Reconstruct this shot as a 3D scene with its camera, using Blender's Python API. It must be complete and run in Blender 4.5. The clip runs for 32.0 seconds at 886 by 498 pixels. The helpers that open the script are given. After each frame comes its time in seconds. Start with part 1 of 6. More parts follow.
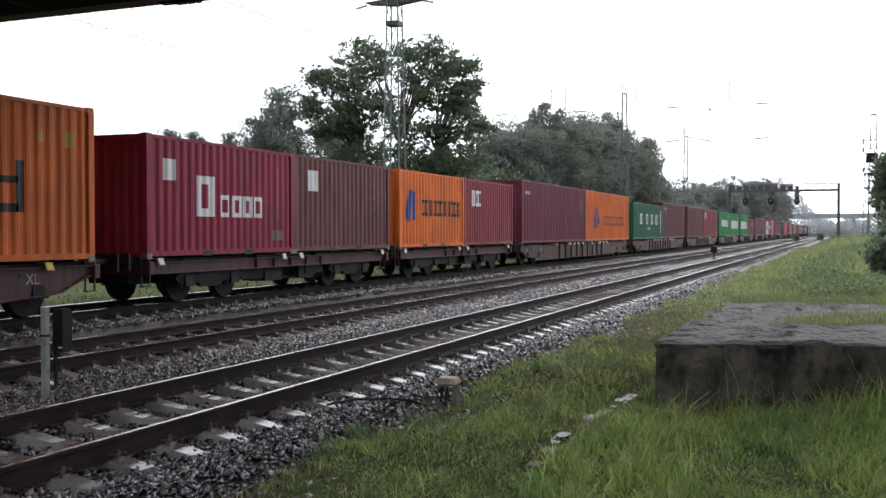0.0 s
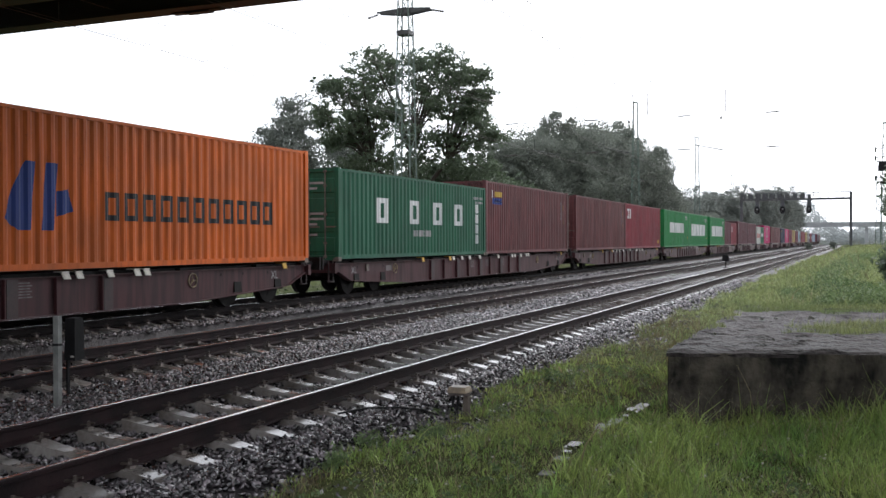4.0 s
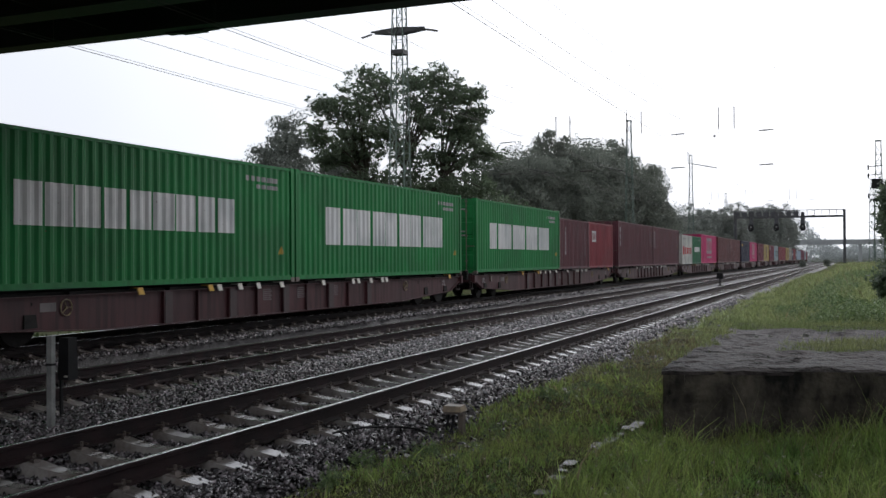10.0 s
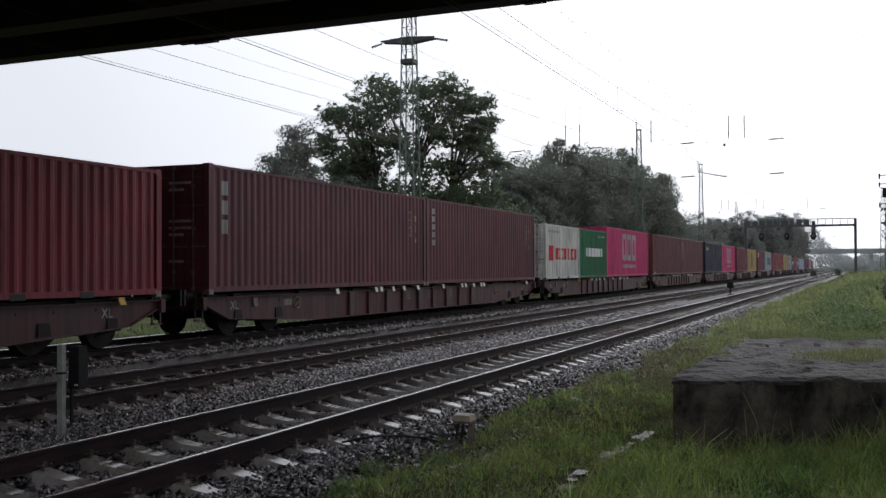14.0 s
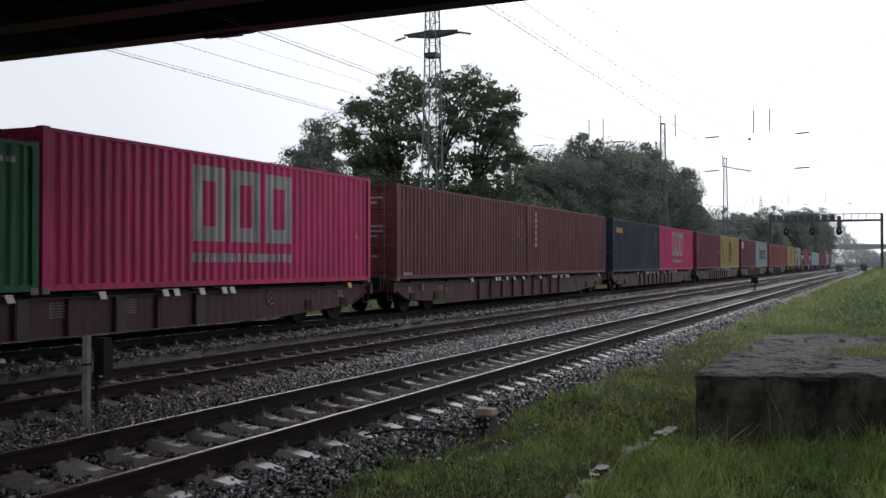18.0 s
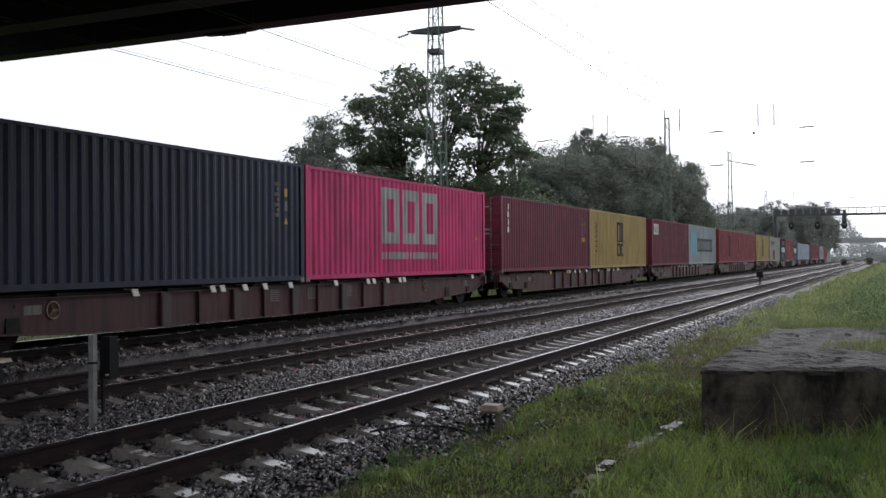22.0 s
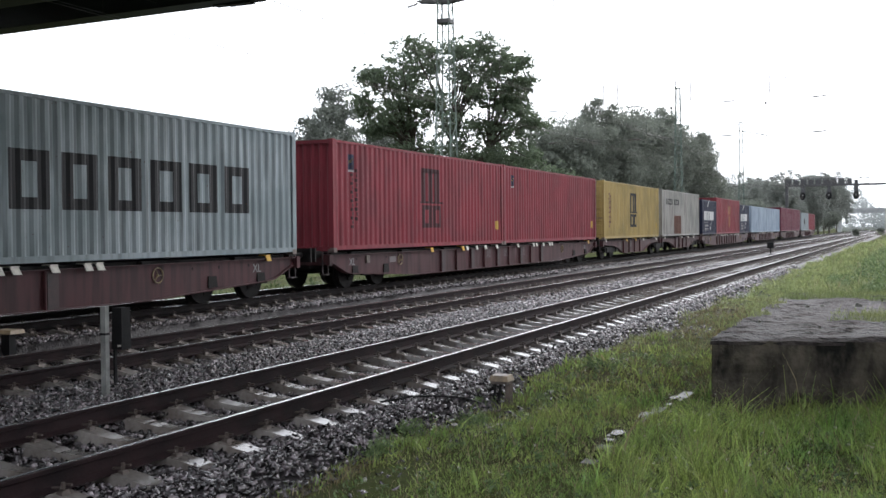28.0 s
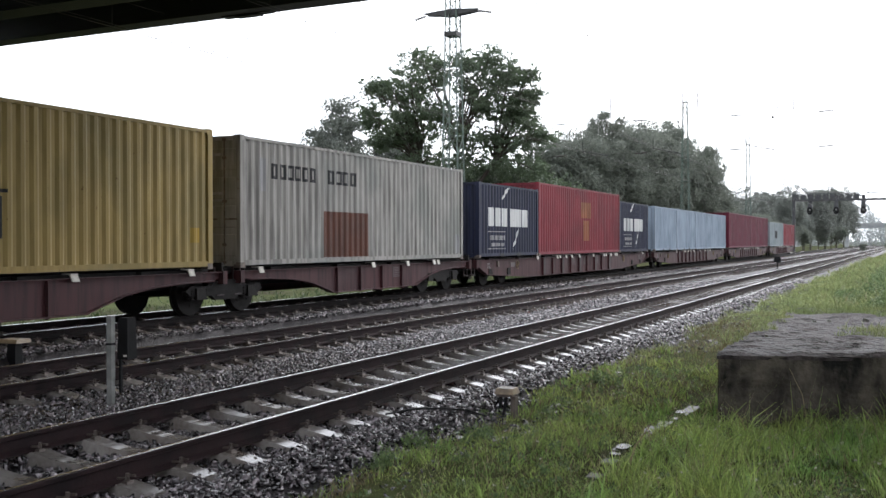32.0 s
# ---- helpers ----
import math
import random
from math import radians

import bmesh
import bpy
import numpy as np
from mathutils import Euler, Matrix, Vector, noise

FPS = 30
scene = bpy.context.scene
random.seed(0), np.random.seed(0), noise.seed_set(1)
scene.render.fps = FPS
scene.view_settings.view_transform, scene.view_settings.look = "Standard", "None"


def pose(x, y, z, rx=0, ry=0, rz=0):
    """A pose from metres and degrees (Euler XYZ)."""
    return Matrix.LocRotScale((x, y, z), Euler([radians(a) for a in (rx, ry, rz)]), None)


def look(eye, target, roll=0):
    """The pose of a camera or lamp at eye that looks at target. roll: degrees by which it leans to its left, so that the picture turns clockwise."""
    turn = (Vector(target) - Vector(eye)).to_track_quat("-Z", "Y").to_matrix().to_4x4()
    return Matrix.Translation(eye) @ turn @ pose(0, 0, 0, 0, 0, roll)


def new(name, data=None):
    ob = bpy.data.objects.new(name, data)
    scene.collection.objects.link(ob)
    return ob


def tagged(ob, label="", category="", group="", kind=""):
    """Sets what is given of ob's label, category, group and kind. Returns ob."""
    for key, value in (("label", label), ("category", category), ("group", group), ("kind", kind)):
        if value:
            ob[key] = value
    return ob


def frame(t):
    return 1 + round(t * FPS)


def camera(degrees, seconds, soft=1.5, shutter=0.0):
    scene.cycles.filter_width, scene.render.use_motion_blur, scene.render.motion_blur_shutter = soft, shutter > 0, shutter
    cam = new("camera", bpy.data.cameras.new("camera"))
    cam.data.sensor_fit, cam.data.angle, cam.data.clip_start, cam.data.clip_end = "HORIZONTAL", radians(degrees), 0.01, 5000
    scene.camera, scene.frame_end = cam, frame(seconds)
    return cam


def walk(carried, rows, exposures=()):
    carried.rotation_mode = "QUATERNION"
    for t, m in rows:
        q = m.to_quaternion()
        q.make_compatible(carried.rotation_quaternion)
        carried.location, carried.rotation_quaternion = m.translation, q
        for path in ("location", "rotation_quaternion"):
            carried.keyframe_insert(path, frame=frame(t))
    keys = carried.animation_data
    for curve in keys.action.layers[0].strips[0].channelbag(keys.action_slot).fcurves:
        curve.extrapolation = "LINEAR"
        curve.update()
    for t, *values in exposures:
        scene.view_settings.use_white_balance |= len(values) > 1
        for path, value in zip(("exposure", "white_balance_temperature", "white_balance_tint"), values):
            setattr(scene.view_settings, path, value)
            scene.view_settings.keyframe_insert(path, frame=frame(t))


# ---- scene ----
cam = camera(46.40, 32.0, soft=1.5, shutter=0.0)
# seconds, yaw to the left of the tracks, pitch, roll: the camera turns on the spot
EYE = (0.0, 0.0, 1.58)
PATH = [
    (0.0, 21.13, -0.92, -0.10),
    (0.5, 21.36, -0.87, 0.02),
    (1.0, 21.47, -0.92, 0.15),
    (1.5, 21.56, -0.93, -0.08),
    (2.0, 21.57, -0.92, 0.04),
    (2.5, 21.63, -0.83, -0.02),
    (3.0, 21.71, -0.65, 0.01),
    (3.5, 21.72, -0.53, 0.01),
    (5.5, 21.70, -0.12, -0.91),
    (6.0, 21.67, -0.12, -0.51),
    (6.5, 21.68, -0.08, -0.34),
    (7.0, 21.74, 0.02, -0.39),
    (7.5, 21.76, 0.18, -0.43),
    (8.0, 21.74, 0.27, -0.94),
    (8.5, 21.51, 0.35, -0.45),
    (9.0, 21.47, 0.40, -0.52),
    (9.5, 21.48, 0.52, -0.45),
    (10.0, 21.43, 0.60, -0.31),
    (10.5, 21.45, 0.71, -0.32),
    (11.0, 21.50, 0.67, -0.17),
    (11.5, 21.47, 0.57, -0.15),
    (12.0, 21.46, 0.62, -0.36),
    (12.5, 21.43, 0.71, -0.29),
    (13.0, 21.49, 0.79, -0.37),
    (13.5, 21.78, 0.96, -0.39),
    (14.0, 21.96, 1.10, -0.28),
    (14.5, 22.02, 1.19, -0.14),
    (16.5, 22.49, 1.25, -0.11),
    (17.0, 22.61, 1.13, -0.17),
    (17.5, 22.89, 0.86, -0.16),
    (18.0, 23.21, 0.76, -0.04),
    (18.5, 23.43, 0.64, -0.01),
    (19.0, 23.64, 0.47, -0.06),
    (19.5, 23.80, 0.54, -0.25),
    (20.0, 23.84, 0.56, -0.33),
    (20.5, 23.66, 0.54, -0.24),
    (21.0, 23.61, 0.55, -0.37),
    (21.5, 23.56, 0.51, -0.41),
    (22.0, 23.47, 0.56, -0.42),
    (22.5, 23.46, 0.61, -0.45),
    (23.0, 23.53, 0.56, -0.40),
    (23.5, 23.52, 0.47, -0.41),
    (24.0, 23.56, 0.28, -0.48),
    (24.5, 23.74, 0.14, -0.47),
    (25.0, 23.85, 0.01, -0.45),
    (25.5, 23.87, -0.21, -0.41),
    (27.5, 23.97, -1.01, -0.48),
    (28.0, 24.03, -1.04, -0.53),
    (28.5, 24.07, -1.05, -0.49),
    (29.0, 24.09, -1.09, -0.43),
    (29.5, 24.21, -0.94, -0.40),
    (30.0, 24.23, -0.76, -0.28),
    (30.5, 24.30, -0.72, -0.16),
    (31.0, 24.35, -0.54, -0.16),
    (31.5, 24.38, -0.48, -0.14),
    (32.0, 24.37, -0.36, -0.15),
]
walk(cam, [(t, pose(*EYE, 90 + p, 0, w) @ pose(0, 0, 0, 0, 0, r)) for t, w, p, r in PATH],
     exposures=[(t, e, 6250, 13) for t, e in ((0.0, -0.28), (3.5, -0.32), (6.0, -0.38), (9.0, -0.84), (11.0, -1.14), (13.0, -1.15), (17.0, -1.32), (19.0, -0.94),
                                              (23.0, -0.84), (25.0, -0.70), (27.5, -0.04), (32.0, -0.04))])

# ---- world and sun: a bright rainy overcast ----
world = bpy.data.worlds.new("overcast_sky")
scene.world = world
world.use_nodes = True
wt = world.node_tree
wt.nodes.clear()
w_out = wt.nodes.new("ShaderNodeOutputWorld")
w_bg = wt.nodes.new("ShaderNodeBackground")
w_sky = wt.nodes.new("ShaderNodeTexSky")
w_sky.sky_type = "NISHITA"
w_sky.sun_disc = False
w_sky.sun_elevation = radians(48)
w_sky.sun_rotation = radians(20)
w_sky.air_density = 2.0
w_sky.dust_density = 6.0
w_dim = wt.nodes.new("ShaderNodeVectorMath")
w_dim.operation = "SCALE"
w_dim.inputs["Scale"].default_value = 0.1
w_tc = wt.nodes.new("ShaderNodeTexCoord")
w_noise = wt.nodes.new("ShaderNodeTexNoise")
w_noise.inputs["Scale"].default_value = 1.6
w_noise.inputs["Detail"].default_value = 3.0
w_ramp = wt.nodes.new("ShaderNodeValToRGB")
w_ramp.color_ramp.elements[0].position, w_ramp.color_ramp.elements[0].color = 0.3, (0.93, 0.98, 1.04, 1)
w_ramp.color_ramp.elements[1].position, w_ramp.color_ramp.elements[1].color = 0.75, (1.16, 1.17, 1.18, 1)
w_mix = wt.nodes.new("ShaderNodeMix")
w_mix.data_type = "RGBA"
w_mix.inputs["Factor"].default_value = 0.88
wt.links.new(w_sky.outputs["Color"], w_dim.inputs[0])
wt.links.new(w_tc.outputs["Generated"], w_noise.inputs["Vector"])
wt.links.new(w_noise.outputs["Fac"], w_ramp.inputs["Fac"])
wt.links.new(w_dim.outputs["Vector"], w_mix.inputs["A"])
wt.links.new(w_ramp.outputs["Color"], w_mix.inputs["B"])
wt.links.new(w_mix.outputs["Result"], w_bg.inputs["Color"])
# the cloud is thinnest, and brightest, ahead along the line
w_dot = wt.nodes.new("ShaderNodeVectorMath")
w_dot.operation = "DOT_PRODUCT"
w_dot.inputs[1].default_value = (0.28, 0.94, 0.2)
w_rng = wt.nodes.new("ShaderNodeMapRange")
w_rng.interpolation_type = "SMOOTHSTEP"
w_rng.inputs["From Min"].default_value, w_rng.inputs["From Max"].default_value = 0.45, 1.0
w_rng.inputs["To Min"].default_value, w_rng.inputs["To Max"].default_value = 1.95, 2.9
wt.links.new(w_tc.outputs["Generated"], w_dot.inputs[0])
wt.links.new(w_dot.outputs["Value"], w_rng.inputs["Value"])
# and dimmed behind, out of view, to darken faces turned that way
w_rear = wt.nodes.new("ShaderNodeMapRange")
w_rear.interpolation_type = "SMOOTHSTEP"
w_rear.inputs["From Min"].default_value, w_rear.inputs["From Max"].default_value = -0.9, 0.35
w_rear.inputs["To Min"].default_value, w_rear.inputs["To Max"].default_value = 0.75, 1.0
w_both = wt.nodes.new("ShaderNodeMath")
w_both.operation = "MULTIPLY"
wt.links.new(w_dot.outputs["Value"], w_rear.inputs["Value"])
wt.links.new(w_rng.outputs["Result"], w_both.inputs[0])
wt.links.new(w_rear.outputs["Result"], w_both.inputs[1])
wt.links.new(w_both.outputs[0], w_bg.inputs["Strength"])
wt.links.new(w_bg.outputs["Background"], w_out.inputs["Surface"])

sun_data = bpy.data.lights.new("sun", "SUN")
sun_data.energy, sun_data.angle, sun_data.color = 0.5, radians(25), (1.0, 0.97, 0.93)
sun_ob = new("sun", sun_data)
sun_ob.matrix_world = look((20, 55, 65), (0, 0, 0))


# ---- materials ----
def surface(name, base, other=None, scale=3.0, fine=40.0, rough=0.6, rough2=None, metal=0.0, bump=0.15, bump_scale=60.0,
            spread=0.5, stretch=(1, 1, 1), vary=0.0, island=False, specular=0.5, space="Object", dist=0.01, leaf=0.0, coat=0.3, power=1.0):
    m = bpy.data.materials.new(name)
    m.use_nodes = True
    nt = m.node_tree
    b = nt.nodes["Principled BSDF"]
    tc = nt.nodes.new("ShaderNodeTexCoord")
    mp = nt.nodes.new("ShaderNodeMapping")
    mp.inputs["Scale"].default_value = stretch
    where = nt.nodes.new("ShaderNodeNewGeometry").outputs["Position"] if space == "World" else tc.outputs[space]
    nt.links.new(where, mp.inputs["Vector"])
    n1, n2 = nt.nodes.new("ShaderNodeTexNoise"), nt.nodes.new("ShaderNodeTexNoise")
    n1.inputs["Scale"].default_value, n1.inputs["Detail"].default_value = scale, 5.0
    n2.inputs["Scale"].default_value, n2.inputs["Detail"].default_value = fine, 4.0
    for n in (n1, n2):
        nt.links.new(mp.outputs["Vector"], n.inputs["Vector"])
    add = nt.nodes.new("ShaderNodeMath")
    add.operation = "MULTIPLY_ADD"
    add.inputs[1].default_value = 0.35
    nt.links.new(n2.outputs["Fac"], add.inputs[0])
    nt.links.new(n1.outputs["Fac"], add.inputs[2])
    ramp = nt.nodes.new("ShaderNodeValToRGB")
    other = other or tuple(c * 0.6 for c in base)
    lo, hi = ramp.color_ramp.elements
    lo.position, lo.color = 0.68 - spread * 0.35, (*other, 1)
    hi.position, hi.color = 0.68 + spread * 0.25, (*base, 1)
    nt.links.new(add.outputs[0], ramp.inputs["Fac"])
    out = ramp.outputs["Color"]
    if vary:
        src = nt.nodes.new("ShaderNodeNewGeometry" if island else "ShaderNodeObjectInfo")
        rng = nt.nodes.new("ShaderNodeMapRange")
        rng.inputs["To Min"].default_value, rng.inputs["To Max"].default_value = 1 - vary, 1 + vary
        bias = nt.nodes.new("ShaderNodeMath")
        bias.operation = "POWER"
        bias.inputs[1].default_value = power
        nt.links.new(src.outputs["Random Per Island" if island else "Random"], bias.inputs[0])
        nt.links.new(bias.outputs[0], rng.inputs["Value"])
        mul = nt.nodes.new("ShaderNodeVectorMath")
        mul.operation = "SCALE"
        nt.links.new(out, mul.inputs[0])
        nt.links.new(rng.outputs["Result"], mul.inputs["Scale"])
        out = mul.outputs["Vector"]
    nt.links.new(out, b.inputs["Base Color"])
    r2 = nt.nodes.new("ShaderNodeMapRange")
    r2.inputs["To Min"].default_value, r2.inputs["To Max"].default_value = rough, rough2 if rough2 is not None else min(1, rough + 0.15)
    nt.links.new(n1.outputs["Fac"], r2.inputs["Value"])
    nt.links.new(r2.outputs["Result"], b.inputs["Roughness"])
    b.inputs["Metallic"].default_value = metal
    b.inputs["Specular IOR Level"].default_value = specular
    if leaf:
        b.inputs["Coat Weight"].default_value, b.inputs["Coat Roughness"].default_value = coat, 0.35
        # thin leaves let light through
        tl, mx = nt.nodes.new("ShaderNodeBsdfTranslucent"), nt.nodes.new("ShaderNodeMixShader")
        mx.inputs["Fac"].default_value = leaf
        nt.links.new(out, tl.inputs["Color"])
        nt.links.new(b.outputs["BSDF"], mx.inputs[1])
        nt.links.new(tl.outputs["BSDF"], mx.inputs[2])
        nt.links.new(mx.outputs["Shader"], nt.nodes["Material Output"].inputs["Surface"])
    if bump:
        bp = nt.nodes.new("ShaderNodeBump")
        bp.inputs["Strength"].default_value, bp.inputs["Distance"].default_value = bump, dist
        n3 = nt.nodes.new("ShaderNodeTexNoise")
        n3.inputs["Scale"].default_value, n3.inputs["Detail"].default_value = bump_scale, 4.0
        nt.links.new(where, n3.inputs["Vector"])
        nt.links.new(n3.outputs["Fac"], bp.inputs["Height"])
        nt.links.new(bp.outputs["Normal"], b.inputs["Normal"])
    return m


def painted_steel(name, base, grime=0.35, rough=0.52):
    """Old container paint: vertical run-off streaks, rust freckles, wet sheen."""
    m = bpy.data.materials.new(name)
    m.use_nodes = True
    nt = m.node_tree
    b = nt.nodes["Principled BSDF"]
    tc = nt.nodes.new("ShaderNodeTexCoord")
    oi = nt.nodes.new("ShaderNodeObjectInfo")
    sh = nt.nodes.new("ShaderNodeVectorMath")
    sh.operation = "ADD"
    nt.links.new(tc.outputs["Object"], sh.inputs[0])
    nt.links.new(oi.outputs["Random"], sh.inputs[1])
    mp = nt.nodes.new("ShaderNodeMapping")
    mp.inputs["Scale"].default_value = (1, 1, 0.09)
    nt.links.new(sh.outputs["Vector"], mp.inputs["Vector"])
    streak, patch, spot = (nt.nodes.new("ShaderNodeTexNoise") for _ in range(3))
    streak.inputs["Scale"].default_value, streak.inputs["Detail"].default_value = 7.0, 8.0
    patch.inputs["Scale"].default_value, patch.inputs["Detail"].default_value = 0.7, 4.0
    spot.inputs["Scale"].default_value, spot.inputs["Detail"].default_value = 14.0, 6.0
    nt.links.new(mp.outputs["Vector"], streak.inputs["Vector"])
    nt.links.new(sh.outputs["Vector"], patch.inputs["Vector"])
    nt.links.new(sh.outputs["Vector"], spot.inputs["Vector"])
    r1 = nt.nodes.new("ShaderNodeMapRange")
    r1.inputs["From Min"].default_value, r1.inputs["From Max"].default_value = 0.44, 0.64
    r1.inputs["To Max"].default_value = min(1.0, grime * 1.7)
    nt.links.new(streak.outputs["Fac"], r1.inputs["Value"])
    mix1 = nt.nodes.new("ShaderNodeMix")
    mix1.data_type = "RGBA"
    mix1.inputs["A"].default_value = (*base, 1)
    mix1.inputs["B"].default_value = (base[0] * 0.45 + 0.006, base[1] * 0.45 + 0.006, base[2] * 0.45 + 0.006, 1)
    nt.links.new(r1.outputs["Result"], mix1.inputs["Factor"])
    fade = nt.nodes.new("ShaderNodeMix")
    fade.data_type = "RGBA"
    fade.inputs["B"].default_value = (base[0] * 0.55 + 0.010, base[1] * 0.6 + 0.010, base[2] * 0.6 + 0.010, 1)
    r2 = nt.nodes.new("ShaderNodeMapRange")
    r2.inputs["From Min"].default_value, r2.inputs["From Max"].default_value = 0.45, 0.68
    r2.inputs["To Max"].default_value = 0.75
    nt.links.new(patch.outputs["Fac"], r2.inputs["Value"])
    nt.links.new(r2.outputs["Result"], fade.inputs["Factor"])
    nt.links.new(mix1.outputs["Result"], fade.inputs["A"])
    r3 = nt.nodes.new("ShaderNodeMapRange")
    r3.inputs["From Min"].default_value, r3.inputs["From Max"].default_value = 0.69, 0.76
    r3.inputs["To Max"].default_value = 0.8
    nt.links.new(spot.outputs["Fac"], r3.inputs["Value"])
    rust = nt.nodes.new("ShaderNodeMix")
    rust.data_type = "RGBA"
    rust.inputs["B"].default_value = (0.09, 0.035, 0.015, 1)
    nt.links.new(r3.outputs["Result"], rust.inputs["Factor"])
    nt.links.new(fade.outputs["Result"], rust.inputs["A"])
    nt.links.new(rust.outputs["Result"], b.inputs["Base Color"])
    r4 = nt.nodes.new("ShaderNodeMapRange")
    r4.inputs["To Min"].default_value, r4.inputs["To Max"].default_value = rough - 0.12, rough + 0.2
    nt.links.new(streak.outputs["Fac"], r4.inputs["Value"])
    nt.links.new(r4.outputs["Result"], b.inputs["Roughness"])
    b.inputs["Specular IOR Level"].default_value = 0.24
    bp = nt.nodes.new("ShaderNodeBump")
    bp.inputs["Strength"].default_value, bp.inputs["Distance"].default_value = 0.1, 0.004
    nt.links.new(spot.outputs["Fac"], bp.inputs["Height"])
    nt.links.new(bp.outputs["Normal"], b.inputs["Normal"])
    return m


PAINT = {name: painted_steel("paint_" + name, c, g) for name, c, g in (
    ("orange", (0.55, 0.115, 0.012), 0.4), ("crimson", (0.21, 0.012, 0.038), 0.36), ("brown", (0.094, 0.028, 0.036), 0.36),
    ("maroon", (0.122, 0.018, 0.036), 0.36), ("red", (0.19, 0.025, 0.036), 0.36), ("bottle", (0.014, 0.09, 0.048), 0.35), ("deepgreen", (0.010, 0.105, 0.042), 0.35),
    ("green", (0.010, 0.168, 0.042), 0.3), ("magenta", (0.46, 0.026, 0.125), 0.4), ("cream", (0.50, 0.495, 0.455), 0.45),
    ("navy", (0.015, 0.019, 0.044), 0.5), ("yellow", (0.31, 0.225, 0.078), 0.22), ("grey", (0.26, 0.30, 0.315), 0.4),
    ("pale", (0.285, 0.272, 0.25), 0.5), ("bluegrey", (0.27, 0.33, 0.40), 0.35), ("russet", (0.115, 0.034, 0.035), 0.55),
    ("white", (0.58, 0.58, 0.57), 0.2), ("black", (0.02, 0.02, 0.022), 0.2), ("blue", (0.022, 0.045, 0.19), 0.2),
    ("sky", (0.12, 0.34, 0.45), 0.3), ("letterred", (0.42, 0.02, 0.03), 0.2), ("label", (0.42, 0.27, 0.04), 0.3),
    ("rustpatch", (0.10, 0.035, 0.02), 0.5), ("ghost", (0.045, 0.010, 0.013), 0.3), ("greylabel", (0.30, 0.29, 0.29), 0.4), ("dimlabel", (0.15, 0.13, 0.13), 0.5), ("ochre", (0.26, 0.10, 0.045), 0.5))}
M_WAGON = painted_steel("wagon_paint", (0.062, 0.022, 0.025), 0.8, 0.5)
M_UNDER = surface("undercarriage_grime", (0.015, 0.0135, 0.013), (0.006, 0.005, 0.005), 4, 30, 0.6, bump=0.3, specular=0.15)
M_SPIGOT = surface("spigot_paint", (0.62, 0.60, 0.55), (0.3, 0.27, 0.22), 6, 40, 0.45)
M_SPIGOT_Y = surface("spigot_yellow", (0.6, 0.36, 0.05), (0.3, 0.17, 0.04), 6, 40, 0.45)
M_CAST = surface("casting_steel", (0.16, 0.13, 0.11), (0.07, 0.055, 0.05), 8, 40, 0.5, metal=0.3)
M_RAIL = surface("rail_rust", (0.023, 0.013, 0.014), (0.009, 0.006, 0.007), 3, 60, 0.55, bump=0.3, specular=0.12)
M_RAILTOP = surface("rail_running_band", (0.86, 0.85, 0.85), (0.70, 0.68, 0.67), 2, 30, 0.16, 0.30, metal=1.0, bump=0.02, stretch=(1, 0.1, 1))
# darker rust for the far rails: the train's shade is in the colour
M_RAIL_SHADE = surface("rail_under_train_shade", (0.014, 0.010, 0.010), (0.006, 0.005, 0.005), 3, 60, 0.6, bump=0.3, specular=0.1)
M_SLEEPER = surface("wet_sleeper_concrete", (0.245, 0.23, 0.215), (0.07, 0.05, 0.038), 1.7, 24, -0.05, 0.28, bump=0.14, vary=0.3, bump_scale=60, dist=0.004, spread=0.7, space="World", specular=0.85)
M_CLIP = surface("clip_steel", (0.10, 0.08, 0.07), None, 8, 40, 0.45, metal=0.4)
M_BALLAST = surface("ballast_bed", (0.055, 0.049, 0.052), (0.012, 0.010, 0.011), 22, 70, 0.35, 0.65, bump=1.0, bump_scale=24, spread=0.6, dist=0.05, specular=0.35)
M_STONE = surface("ballast_stone", (0.235, 0.205, 0.215), (0.044, 0.036, 0.040), 11, 60, -0.15, 0.6, bump=0.08, vary=0.9, island=True, bump_scale=60, dist=0.003, specular=0.9, power=3.0)
M_GROUND = surface("meadow_soil", (0.075, 0.092, 0.032), (0.045, 0.043, 0.022), 0.35, 6, 0.9, bump=0.8, bump_scale=7, dist=0.08, specular=0.05)
M_GRASS = surface("grass_blade", (0.375, 0.450, 0.128), (0.160, 0.300, 0.070), 1.1, 4, 0.3, 0.5, bump=0, vary=0.55, island=True, leaf=0.42, spread=0.7, space="World")
M_BANK = surface("bank_grass", (0.330, 0.365, 0.150), (0.170, 0.235, 0.085), 0.8, 4, 0.35, 0.55, bump=0, vary=0.5, island=True, leaf=0.42, spread=0.7, space="World")
M_STRAW = surface("dry_grass", (0.36, 0.31, 0.18), (0.22, 0.18, 0.09), 0.45, 3, 0.6, bump=0, vary=0.3, island=True, leaf=0.3)
M_BLOSSOM = surface("clover_blossom", (0.58, 0.56, 0.47), (0.40, 0.37, 0.27), 5, 20, 0.6, bump=0, vary=0.2, island=True, leaf=0.3)
M_WEED = surface("weed_leaf", (0.165, 0.235, 0.095), (0.10, 0.16, 0.055), 0.6, 3, 0.35, 0.55, bump=0, vary=0.35, island=True, leaf=0.4)
M_LEAF = surface("acacia_leaf", (0.118, 0.158, 0.092), (0.072, 0.104, 0.058), 0.5, 3, 0.4, 0.6, bump=0, vary=0.3, island=True, leaf=0.5, coat=0.5, specular=0.6)
